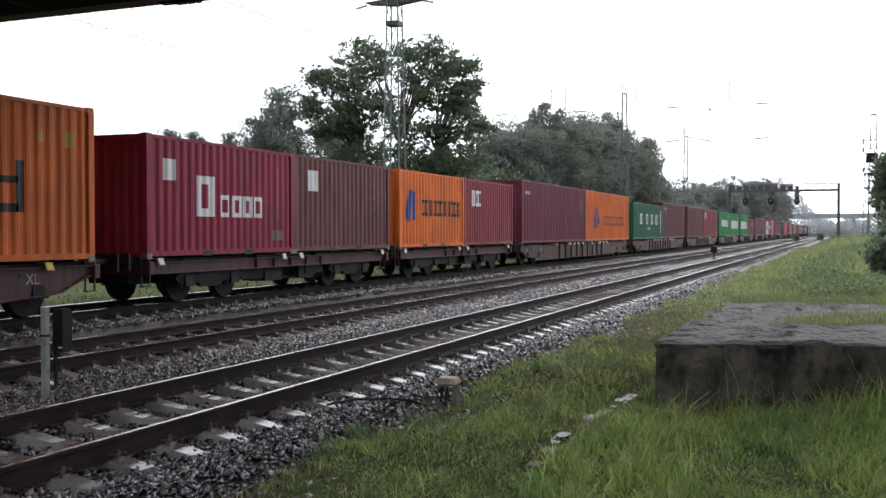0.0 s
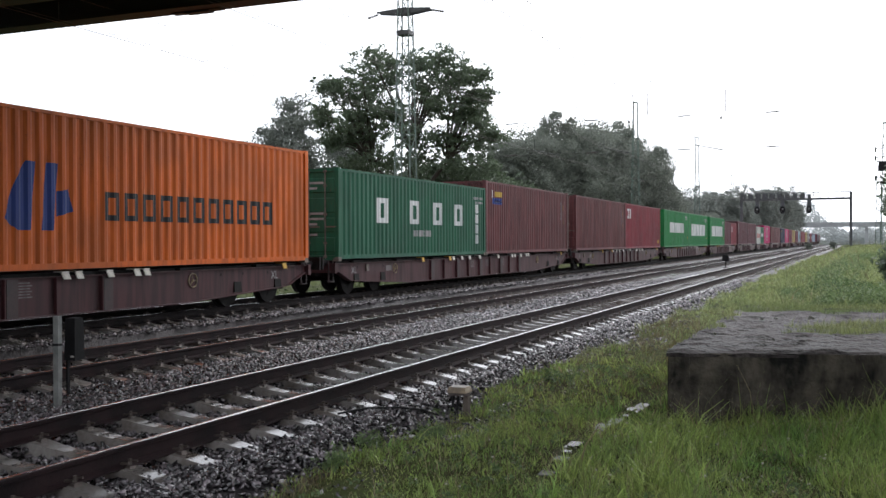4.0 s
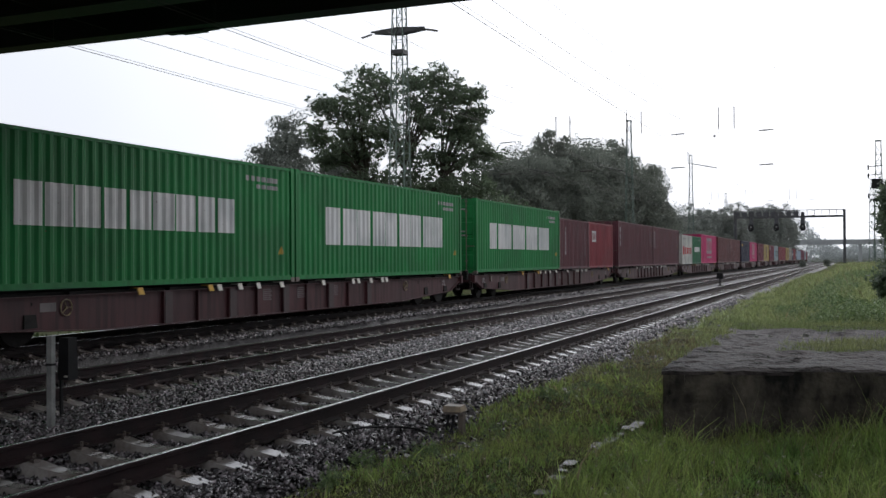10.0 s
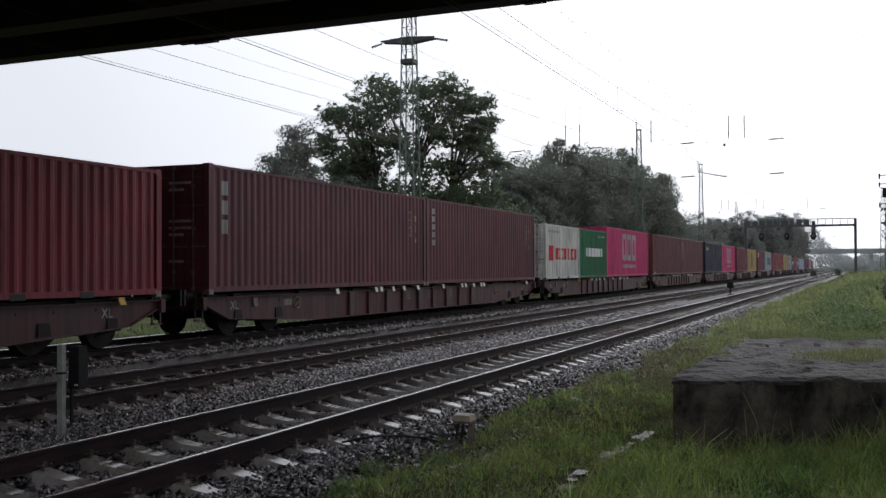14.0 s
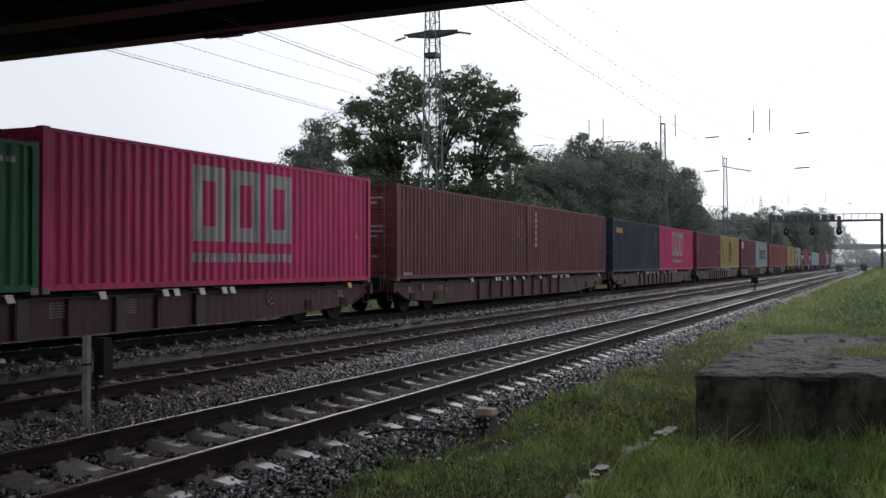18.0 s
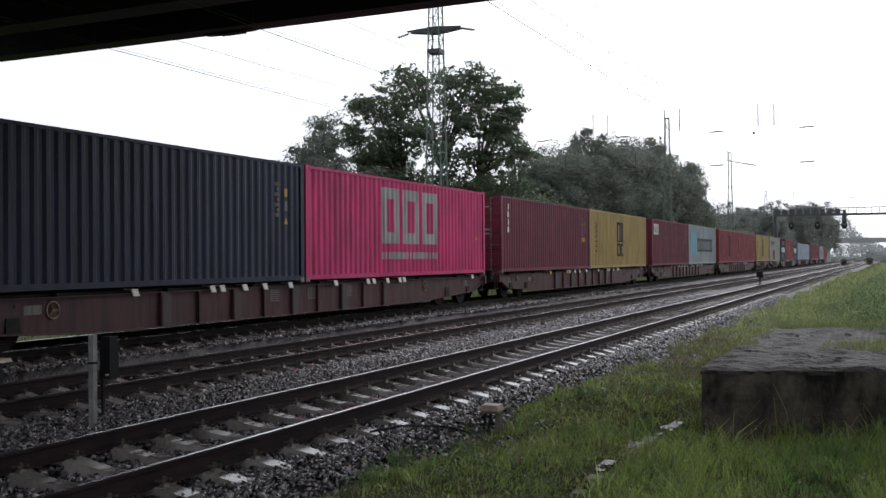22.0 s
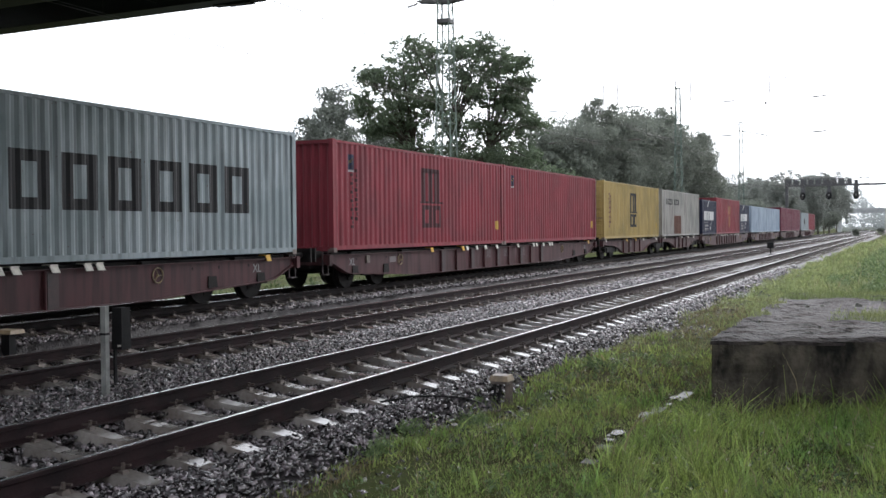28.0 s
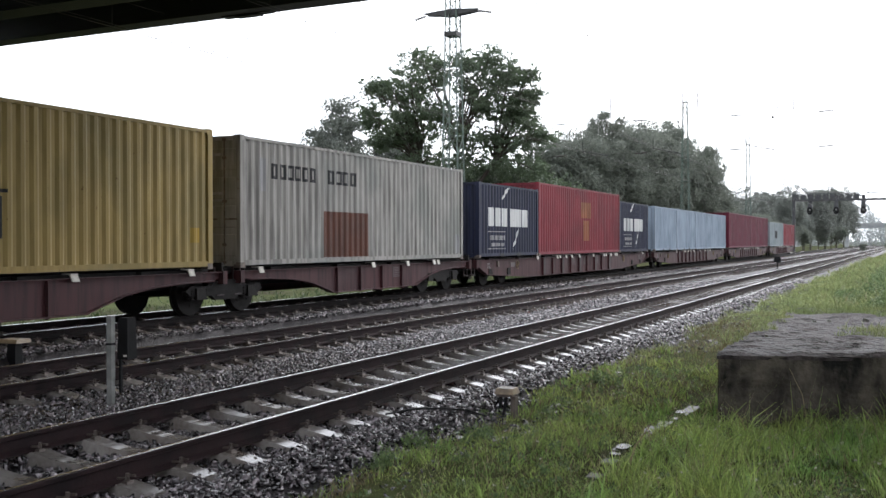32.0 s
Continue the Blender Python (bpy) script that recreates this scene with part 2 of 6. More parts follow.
# wet gloss, with the haze over the wood put into a paler colour
M_LEAF2 = surface("wet_hazed_wood_leaf", (0.210, 0.234, 0.195), (0.135, 0.152, 0.124), 0.22, 3, 0.45, 0.6, bump=0, vary=0.15, island=True, leaf=0.55, coat=0.3, specular=0.5)
# paler again: distance haze is mixed into the leaf colour
M_LEAF3 = surface("wet_hazed_distant_leaf", (0.225, 0.245, 0.222), (0.175, 0.190, 0.170), 0.2, 3, 0.45, 0.6, bump=0, vary=0.15, island=True, leaf=0.55, coat=0.3, specular=0.5)
M_BARK = surface("bark", (0.065, 0.052, 0.042), (0.03, 0.025, 0.02), 4, 20, 0.8, bump=0.7, bump_scale=20, stretch=(1, 1, 0.25), dist=0.03)
# poplar green lightened, so its colour carries some of the haze
M_POPLAR = surface("wet_hazed_poplar_leaf", (0.185, 0.205, 0.178), (0.130, 0.146, 0.125), 0.3, 3, 0.45, 0.6, bump=0, vary=0.15, island=True, leaf=0.5, coat=0.3, specular=0.5)
M_TURF = surface("brown_turf", (0.19, 0.155, 0.075), (0.095, 0.080, 0.045), 0.9, 5, 0.5, bump=0, vary=0.4, island=True, leaf=0.3)
# olive verge, darkened so the shade beneath the wagons is in its colour
M_VERGE = surface("shaded_verge_leaf", (0.072, 0.105, 0.036), (0.042, 0.068, 0.022), 0.6, 3, 0.4, 0.6, bump=0, vary=0.35, island=True, leaf=0.3)
M_BARK2 = surface("pale_bark", (0.085, 0.075, 0.06), (0.045, 0.04, 0.034), 4, 20, 0.8, bump=0.4, bump_scale=20, stretch=(1, 1, 0.25), dist=0.03)
M_WHEELPAINT = surface("handwheel_paint", (0.26, 0.20, 0.10), (0.10, 0.07, 0.05), 6, 40, 0.5)
M_DARK_STEEL = surface("dark_steel", (0.040, 0.022, 0.023), (0.018, 0.013, 0.013), 4, 30, 0.55, bump=0.2)
M_PUDDLE = surface("rain_puddle", (0.03, 0.028, 0.022), (0.02, 0.018, 0.015), 4, 20, 0.05, 0.14, bump=0.6, bump_scale=26, dist=0.02)
M_MAST = surface("mast_green_paint", (0.12, 0.17, 0.14), (0.075, 0.095, 0.08), 3, 30, 0.45)
M_ARM = surface("crossarm_steel", (0.07, 0.07, 0.07), None, 4, 30, 0.5, metal=0.3)
M_GANTRY = surface("gantry_steel", (0.075, 0.078, 0.084), (0.045, 0.046, 0.05), 3, 20, 0.55)
M_WIRE = surface("wire_bronze", (0.10, 0.09, 0.085), None, 3, 20, 0.5, metal=0.4, bump=0)
M_INSUL = surface("insulator_brown", (0.04, 0.028, 0.022), None, 5, 20, 0.25, bump=0)
M_CONC = surface("old_wet_concrete", (0.105, 0.092, 0.072), (0.008, 0.0078, 0.0068), 3.6, 16, 0.5, 0.85, bump=0.9, bump_scale=18, spread=0.6, dist=0.04, stretch=(1, 1, 0.5), specular=0.15)
M_CONC_TOP = surface("platform_top", (0.078, 0.066, 0.063), (0.010, 0.009, 0.009), 5.5, 24, 0.33, 0.88, bump=1.0, bump_scale=12, spread=0.45, dist=0.06, specular=0.19, stretch=(0.4, 2.2, 1))
M_LID = surface("trough_concrete", (0.155, 0.155, 0.13), (0.06, 0.066, 0.045), 3.5, 20, 0.35, 0.6, bump=0.3, vary=0.35)
M_CAP = surface("marker_cap", (0.36, 0.27, 0.16), (0.17, 0.125, 0.08), 5, 30, 0.3)
M_POST = surface("galvanised_post", (0.25, 0.255, 0.245), (0.14, 0.145, 0.14), 4, 40, 0.5, metal=0.2)
M_DARK = surface("dark_housing", (0.012, 0.012, 0.013), None, 4, 30, 0.5, specular=0.15)
# near-black green: the shade under the overbridge is put into the colour
M_SOFFIT = surface("shaded_soffit_green", (0.018, 0.026, 0.02), (0.008, 0.010, 0.009), 2, 12, 0.65, bump=0.4, bump_scale=30, stretch=(0.2, 1, 1))
M_BRIDGE = surface("far_bridge_concrete", (0.42, 0.44, 0.45), (0.32, 0.33, 0.34), 0.5, 4, 0.6)
# mist in front of the far belt is put into this pale grey
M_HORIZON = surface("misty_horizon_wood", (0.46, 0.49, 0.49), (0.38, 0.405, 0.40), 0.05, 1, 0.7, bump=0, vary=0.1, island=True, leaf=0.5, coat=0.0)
M_GLASS = surface("signal_lens", (0.3, 0.3, 0.3), None, 3, 10, 0.1, bump=0)


# ---- mesh helpers ----
class Geo:
    """Collects boxes, tubes and quads for one mesh."""

    def __init__(self):
        self.v, self.f, self.mi = [], [], []

    def quad(self, a, b, c, d, mi=0):
        n = len(self.v)
        self.v += [a, b, c, d]
        self.f.append((n, n + 1, n + 2, n + 3))
        self.mi.append(mi)

    def box(self, x0, x1, y0, y1, z0, z1, mi=0, taper=0.0):
        n, t = len(self.v), taper
        self.v += [(x0, y0, z0), (x1, y0, z0), (x1, y1, z0), (x0, y1, z0),
                   (x0 + t, y0 + t, z1), (x1 - t, y0 + t, z1), (x1 - t, y1 - t, z1), (x0 + t, y1 - t, z1)]
        self.f += [(n + 3, n + 2, n + 1, n), (n + 4, n + 5, n + 6, n + 7), (n, n + 1, n + 5, n + 4),
                   (n + 1, n + 2, n + 6, n + 5), (n + 2, n + 3, n + 7, n + 6), (n + 3, n, n + 4, n + 7)]
        self.mi += [mi] * 6
        return self

    def bar(self, p, q, r, sides=6, mi=0, r2=None):
        p, q = Vector(p), Vector(q)
        d = (q - p).normalized()
        u = d.orthogonal().normalized()
        w = d.cross(u)
        n = len(self.v)
        for c, rad in ((p, r), (q, r if r2 is None else r2)):
            for k in range(sides):
                a = 2 * math.pi * (k + 0.5) / sides
                self.v.append(tuple(c + rad * (math.cos(a) * u + math.sin(a) * w)))
        for k in range(sides):
            j = (k + 1) % sides
            self.f.append((n + k, n + j, n + sides + j, n + sides + k))
        self.f += [tuple(n + k for k in reversed(range(sides))), tuple(n + sides + k for k in range(sides))]
        self.mi += [mi] * (sides + 2)
        return self

    def prism(self, outline, axis, a, b, mi=0):
        """A flat outline pushed along an axis from a to b (outline in the other two axes, in order)."""
        n, m = len(self.v), len(outline)
        for c in (a, b):
            for p, q in outline:
                self.v.append((c, p, q) if axis == "x" else (p, c, q) if axis == "y" else (p, q, c))
        for k in range(m):
            j = (k + 1) % m
            self.f.append((n + k, n + j, n + m + j, n + m + k))
        self.f += [tuple(n + k for k in reversed(range(m))), tuple(n + m + k for k in range(m))]
        self.mi += [mi] * (m + 2)
        return self

    def mesh(self, name, *mats):
        me = bpy.data.meshes.new(name)
        me.from_pydata(self.v, [], self.f)
        for m in mats:
            me.materials.append(m)
        if len(mats) > 1:
            me.polygons.foreach_set("material_index", self.mi)
        bm = bmesh.new()
        bm.from_mesh(me)
        bmesh.ops.recalc_face_normals(bm, faces=bm.faces)
        bm.to_mesh(me)
        bm.free()
        return me


def part(name, data, parent, label="", at=None, material=None):
    """One mesh object under a thing or a part; a material given here is the object's own."""
    ob = new(name, data)
    ob.parent = parent
    if at is not None:
        ob.matrix_basis = at
    if material:
        ob.material_slots[0].link = "OBJECT"
        ob.material_slots[0].material = material
    if label:
        ob["label"] = label
    return ob


def thing(name, label, category, m=None, group="", kind="", data=None):
    ob = tagged(new(name, data), label, category, group, kind)
    if m is not None:
        ob.matrix_basis = m
    return ob


def cloud(name, verts, quads, mat):
    """A mesh of many quads from numpy arrays."""
    me = bpy.data.meshes.new(name)
    me.vertices.add(len(verts))
    me.vertices.foreach_set("co", np.asarray(verts, np.float32).ravel())
    k = quads.shape[1]
    me.loops.add(quads.size)
    me.loops.foreach_set("vertex_index", quads.astype(np.int32).ravel())
    me.polygons.add(len(quads))
    me.polygons.foreach_set("loop_start", np.arange(0, quads.size, k, dtype=np.int32))
    me.polygons.foreach_set("loop_total", np.full(len(quads), k, np.int32))
    me.materials.append(mat)
    me.update(calc_edges=True)
    return me


# ---- the plan: x to the right of the camera, y along the tracks, z from the far rails' top ----
NEAR, MID, FAR = -6.15, -10.72, -14.44
Z_NEAR, Z_MID, Z_FAR = -0.03, -0.12, 0.076
GROUND = -0.36
# the overbridge's unseen rear edge, set by how far it shades the ground
BRIDGE_BACK = 5.4
rng = np.random.default_rng(7)


def ground_z(x, y):
    """Meadow height: a low bank to the right, flat elsewhere."""
    x, y = np.asarray(x, float), np.asarray(y, float)
    bank = np.clip((x + 1.6) / 1.2, 0, 1) * np.clip((y - 15.75) / 2.5, 0, 1) * 0.62
    bank = bank + np.clip((x + 3.6) / 4.0, 0, 1) * np.clip((y - 23.0) / 21, 0, 1) * 0.35
    return GROUND + bank + 0.04 * np.sin(x * 1.7 + y * 0.6) + 0.03 * np.sin(y * 1.3 - x * 0.8)


def make_ground():
    xs = np.unique(np.r_[-3000, -1200, -500, -200, -90, -50, -30, -22, np.arange(-19, 12.01, 0.5), 16, 24, 40, 80, 200, 600, 1500, 3000])
    ys = np.unique(np.r_[-3000, -1000, -300, -100, -40, -15, np.arange(-6, 60.1, 0.75), np.arange(62, 140, 4), 160, 200, 260, 340, 450, 700, 1200, 2200, 4000])
    X, Y = np.meshgrid(xs, ys)
    Z = ground_z(X, Y)
    far = (np.abs(X) > 30) | (Y > 300)
    Z[far] = GROUND
    Z[(X < -4.4) & (X > -30)] = GROUND - 0.16
    v = np.stack([X, Y, Z], -1).reshape(-1, 3)
    nx = len(xs)
    i = (np.arange(len(ys) - 1)[:, None] * nx + np.arange(nx - 1)[None]).ravel()
    me = cloud("ground", v, np.stack([i, i + 1, i + 1 + nx, i + nx], 1), M_GROUND)
    me.polygons.foreach_set("use_smooth", np.ones(len(me.polygons), bool))
    thing("ground", "grass meadow with damp brown soil beside the railway", "ground", kind="structure", data=me)


def ballast_z(x, y):
    """Top of the crushed stone: level between sleepers, sloping to the meadow."""
    x = np.asarray(x, float)
    base = np.where(x > -8.4, Z_NEAR, np.where(x > -12.7, Z_MID, Z_FAR)) - 0.238
    for c in (NEAR, MID, FAR):
        base = base - 0.062 * (np.abs(x - c) < 0.66) - 0.012 * (np.abs(np.abs(x - c) - 1.1) < 0.28)
    return base - np.clip(x + 4.55, 0, 0.7) * 0.38 - np.clip(-17.0 - x, 0, 2) * 0.3


def make_ballast():
    xs = np.unique(np.r_[np.arange(-18.6, -3.7, 0.1)])
    ys = np.unique(np.r_[-60, -20, np.arange(-7, 0, 0.25), np.arange(0, 40, 0.12), np.arange(40, 90, 0.5), np.arange(90, 460, 8)])
    X, Y = np.meshgrid(xs, ys)
    n = np.array([noise.noise(Vector((x * 5, y * 5, 0))) for x, y in zip(X.ravel(), Y.ravel())]).reshape(X.shape)
    Z = ballast_z(X, Y) + 0.022 * n - 0.02
    edge = (X > -3.85) | (X < -18.5)
    Z[edge] -= 0.3
    v = np.stack([X, Y, Z], -1).reshape(-1, 3)
    nx = len(xs)
    i = (np.arange(len(ys) - 1)[:, None] * nx + np.arange(nx - 1)[None]).ravel()
    me = cloud("ballast_bed", v, np.stack([i, i + 1, i + 1 + nx, i + nx], 1), M_BALLAST)
    thing("ballast_bed", "dark wet crushed stone ballast under three tracks", "track bed", kind="structure", data=me)


BLOCK = np.array([(-1, -1, -1), (1, -1, -1), (1, 1, -1), (-1, 1, -1), (-1, -1, 1), (1, -1, 1), (1, 1, 1), (-1, 1, 1)], float)
BLOCK_F = np.array([(3, 2, 1, 0), (4, 5, 6, 7), (0, 1, 5, 4), (1, 2, 6, 5), (2, 3, 7, 6), (3, 0, 4, 7)])


def stones(name, label, x, y, z, size, mat):
    """Angular broken stones, each turned its own way."""
    n = len(x)
    p = BLOCK[None] * rng.uniform(0.35, 1.15, (n, 8, 3)) * rng.uniform(0.7, 1.3, (n, 1, 3)) * np.array([1.3, 0.8, 0.45]) * size[:, None, None]
    q = rng.normal(size=(n, 4)) * np.array([1.0, 0.42, 0.42, 1.0])
    q /= np.linalg.norm(q, axis=1)[:, None]
    w, a, b, c = q.T
    m = np.stack([1 - 2 * (b * b + c * c), 2 * (a * b - c * w), 2 * (a * c + b * w), 2 * (a * b + c * w), 1 - 2 * (a * a + c * c), 2 * (b * c - a * w),
                  2 * (a * c - b * w), 2 * (b * c + a * w), 1 - 2 * (a * a + b * b)], -1).reshape(n, 3, 3)
    p = np.einsum("nij,nkj->nki", m, p)
    v = (p + np.stack([x, y, z], -1)[:, None]).reshape(-1, 3)
    f = (BLOCK_F[None] + 8 * np.arange(n)[:, None, None]).reshape(-1, 4)
    thing(name, label, "gravel", kind="stuff", data=cloud(name, v, f, mat))


def make_stones():
    sets = ((-9.0, -3.0, -7.0, 2.5, 170), (-9.2, -2.9, 2.5, 14.0, 640), (-9.6, -2.9, 14.0, 26.0, 330), (-9.8, -3.2, 26.0, 50.0, 110), (-12.8, -9.2, 5.0, 26.0, 280), (-16.6, -12.8, 7.0, 26.0, 260), (-13.4, -9.8, 26.0, 44.0, 150), (-13.4, -9.8, 44.0, 70.0, 60), (-16.6, -13.4, 26.0, 62.0, 60))
    X, Y = [], []
    for x0, x1, y0, y1, d in sets:
        n = int((x1 - x0) * (y1 - y0) * d)
        X.append(rng.uniform(x0, x1, n))
        Y.append(rng.uniform(y0, y1, n))
    x, y = np.concatenate(X), np.concatenate(Y)
    keep = (x < -4.35) | (rng.uniform(0, 1, len(x)) < np.clip((-3.25 - x + 0.35 * np.sin(y * 2.1) * np.sin(y * 0.83)) / 1.45, 0, 1) ** 1.8)
    x, y = x[keep], y[keep]
    z = np.maximum(ballast_z(x, y), ground_z(x, y) - 0.01 - 9 * (x < -3.9)) + rng.uniform(-0.012, 0.02, len(x)) + 0.03 * (np.abs(x + 8.4) < 0.65) + 0.02 * (x > -4.75) * (x < -4.4)
    size = rng.uniform(0.014, 0.034, len(x)) * (1 + np.clip((y - 14) / 30, 0, 0.6))
    stones("ballast_gravel", "loose wet grey ballast stones between the sleepers", x, y, z, size, M_STONE)


# ---- tracks ----
RAIL_HALF = [(0.075, -0.172), (0.075, -0.160), (0.012, -0.135), (0.009, -0.048), (0.036, -0.036), (0.036, -0.010), (0.028, -0.003), (0.014, -0.0)]


def rail_mesh(y0, y1, rust, band):
    half = RAIL_HALF[:-1] + [(band + 0.008, -0.0024), (band, -0.0004)]
    out = half + [(-x, z) for x, z in reversed(half)]
    g = Geo().prism(out, "y", y0, y1)
    top = len(RAIL_HALF)
    for k in (top - 1, top, top + 1):
        g.mi[k] = 1
    return g.mesh("rail", rust, M_RAILTOP)


def sleeper_mesh():
    """Prestressed concrete sleeper: waisted, with sloped shoulders at the rail seats."""
    g = Geo()
    half = [(0.0, 0.102, -0.238), (0.16, 0.105, -0.236), (0.30, 0.112, -0.227), (0.46, 0.124, -0.206), (0.60, 0.133, -0.177), (0.685, 0.136, -0.163), (0.81, 0.136, -0.163), (0.98, 0.133, -0.191), (1.14, 0.128, -0.221), (1.28, 0.120, -0.262)]
    cuts = [(-x, w, z) for x, w, z in reversed(half[1:])] + half
    for x, w, z in cuts:
        g.v += [(x, -w, -0.42), (x, w, -0.42), (x, w - 0.035, z), (x, -w + 0.035, z)]
    for k in range(len(cuts) - 1):
        a, b = 4 * k, 4 * k + 4
        for i in range(4):
            j = (i + 1) % 4
            g.f.append((a + i, a + j, b + j, b + i))
    g.f += [(3, 2, 1, 0), tuple(4 * len(cuts) - 4 + i for i in range(4))]
    g.mi = [0] * len(g.f)
    return g.mesh("sleeper", M_SLEEPER)


def clip_geo(g, y, x0):
    for s in (-0.75, 0.75):
        for d in (-1, 1):
            x = x0 + s + d * 0.115
            g.box(x - 0.035, x + 0.035, y - 0.045, y + 0.045, -0.19, -0.15, taper=0.012)
            g.bar((x - d * 0.05, y - 0.05, -0.128), (x + d * 0.03, y - 0.05, -0.12), 0.011, 5)
            g.bar((x - d * 0.05, y + 0.05, -0.128), (x + d * 0.03, y + 0.05, -0.12), 0.011, 5)
            g.bar((x, y, -0.15), (x, y, -0.095), 0.017, 6)


def make_tracks():
    sl, n_alone = sleeper_mesh(), 0
    for name, x, z, y0, ya in (("track_1", NEAR, Z_NEAR, -6.53, 54), ("track_2", MID, Z_MID, -6.38, 62), ("track_3", FAR, Z_FAR, -6.25, 52)):
        t = thing(name, "railway track with rusty rails on concrete sleepers", "railway track", pose(x, 0, z), kind="structure", group="parallel tracks")
        rm = rail_mesh(-60, 460, M_RAIL_SHADE if name == "track_3" else M_RAIL, 0.014 if name == "track_1" else 0.022)
        for dx in (-0.75, 0.75):
            part("rail", rm, t, "rusty steel rail with a bright worn top", pose(dx, 0, 0))
        y, rest, clips = y0, Geo(), Geo()
        while y < 330:
            wob = rng.uniform(-0.02, 0.02)
            if y < ya:
                o = part("sleeper", sl, t, at=pose(wob, y, rng.uniform(-0.006, 0.006), 0, 0, rng.uniform(-0.6, 0.6)))
                clip_geo(clips, y, wob)
            else:
                rest.box(-1.3, 1.3, y - 0.11, y + 0.11, -0.4, -0.2)
            y += 0.627
        k = tagged(part("rail_fastening", clips.mesh("rail_fastening", M_CLIP), t, "small rusty steel rail clips"), kind="stuff")
        tagged(part("far_sleeper", rest.mesh("far_sleeper", M_SLEEPER), t), kind="stuff")


# ---- containers ----
PITCH, DEEP, EDGE = 0.2787, 0.036, 0.155


def corrugation(y, length):
    if y < EDGE or y > length - EDGE:
        return 0.0
    u = (y - EDGE) % PITCH
    if u < 0.072:
        return 0.0
    if u < 0.1405:
        return DEEP * (u - 0.072) / 0.0685
    if u < 0.2105:
        return DEEP
    return DEEP * (1 - (u - 0.2105) / 0.0682)


def breaks(length):
    out, y = [EDGE], EDGE
    while y < length - EDGE:
        out += [y + d for d in (0.072, 0.1405, 0.2105, 0.2787) if y + d < length - EDGE]
        y += PITCH
    return out + [length - EDGE]


BOX_MESH = {}


def box_meshes(length, height):
    key = (length, height)
    if key in BOX_MESH:
        return BOX_MESH[key]
    w = 1.219
    d = {}
    g = Geo()
    for x in (-1, 1):
        for y in (0, 1):
            ya = 0.0 if y == 0 else length - 0.15
            g.box(x * w - (0.06 if x > 0 else -0.06) - 0.06, x * w - (0.06 if x > 0 else -0.06) + 0.06, ya, ya + 0.15, 0.118, height - 0.118)
        xa, xb = (w - 0.055, w - 0.008) if x > 0 else (-w + 0.008, -w + 0.055)
        g.box(xa, xb, 0.15, length - 0.15, height - 0.085, height - 0.02)
        g.box(xa - (0.02 if x > 0 else 0), xb + (0 if x > 0 else 0.02), 0.15, length - 0.15, 0.055, 0.165)
    for ya, yb in ((0.0, 0.06), (length - 0.06, length)):
        g.box(-w + 0.12, w - 0.12, ya + 0.004, yb - 0.004, height - 0.11, height - 0.02)
        g.box(-w + 0.12, w - 0.12, ya + 0.004, yb - 0.004, 0.03, 0.15)
    d["frame"] = g.mesh("frame", PAINT["brown"])
    pts = breaks(length)
    g = Geo()
    zb, zt = 0.16, height - 0.08
    for a, b in zip(pts, pts[1:]):
        xa, xb = w - 0.014 - corrugation(a + 1e-5, length), w - 0.014 - corrugation(b - 1e-5, length)
        g.quad((xa, a, zb), (xb, b, zb), (xb, b, zt), (xa, a, zt))
    d["side_panel"] = g.mesh("side_panel", PAINT["brown"])
    g = Geo()
    n = int(length / 0.42)
    for k in range(n):
        a, b = 0.06 + k * (length - 0.12) / n, 0.06 + (k + 1) * (length - 0.12) / n
        m = (a + b) / 2
        zt = height - 0.03
        g.quad((-w + 0.03, a, zt), (w - 0.03, a, zt), (w - 0.03, m - 0.05, zt), (-w + 0.03, m - 0.05, zt))
        g.quad((-w + 0.03, m - 0.05, zt), (w - 0.03, m - 0.05, zt), (w - 0.03, m + 0.05, zt - 0.02), (-w + 0.03, m + 0.05, zt - 0.02))
        g.quad((-w + 0.03, m + 0.05, zt - 0.02), (w - 0.03, m + 0.05, zt - 0.02), (w - 0.03, b, zt), (-w + 0.03, b, zt))
    d["roof_panel"] = g.mesh("roof_panel", PAINT["brown"])
    d["floor_panel"] = Geo().box(-w + 0.06, w - 0.06, 0.08, length - 0.08, 0.10, 0.15).mesh("floor_panel", M_UNDER)
    g = Geo()
    x = -w + 0.12
    k = 0
    while x < w - 0.14:
        a, b = x, min(x + 0.06, w - 0.12)
        ya, yb = (0.03, 0.07) if k % 4 == 1 else (0.07, 0.03) if k % 4 == 3 else (0.03, 0.03) if k % 4 == 0 else (0.07, 0.07)
        g.quad((a, ya, 0.15), (b, yb, 0.15), (b, yb, height - 0.11), (a, ya, height - 0.11))
        x, k = b, k + 1
    d["end_panel"] = g.mesh("end_panel", PAINT["brown"])
    # door leaf with lock bars
    g = Geo()
    zs, n = [0.155], 4
    for k in range(n):
        za = 0.2 + k * (height - 0.4) / n
        zs += [za + 0.05, za + 0.07, za + (height - 0.4) / n - 0.11, za + (height - 0.4) / n - 0.09]
    zs.append(height - 0.115)
    ys = [0.03] + [0.03, 0.012, 0.012, 0.03] * n + [0.03]
    g.prism(list(zip(ys, zs)) + [(0.07, height - 0.115), (0.07, 0.155)], "x", -0.005, 1.085)
    d["door"] = g.mesh("door", PAINT["brown"])
    g = Geo()
    for x in (0.28, 0.80):
        g.bar((x, 0.002, 0.06), (x, 0.002, height - 0.05), 0.019, 8)
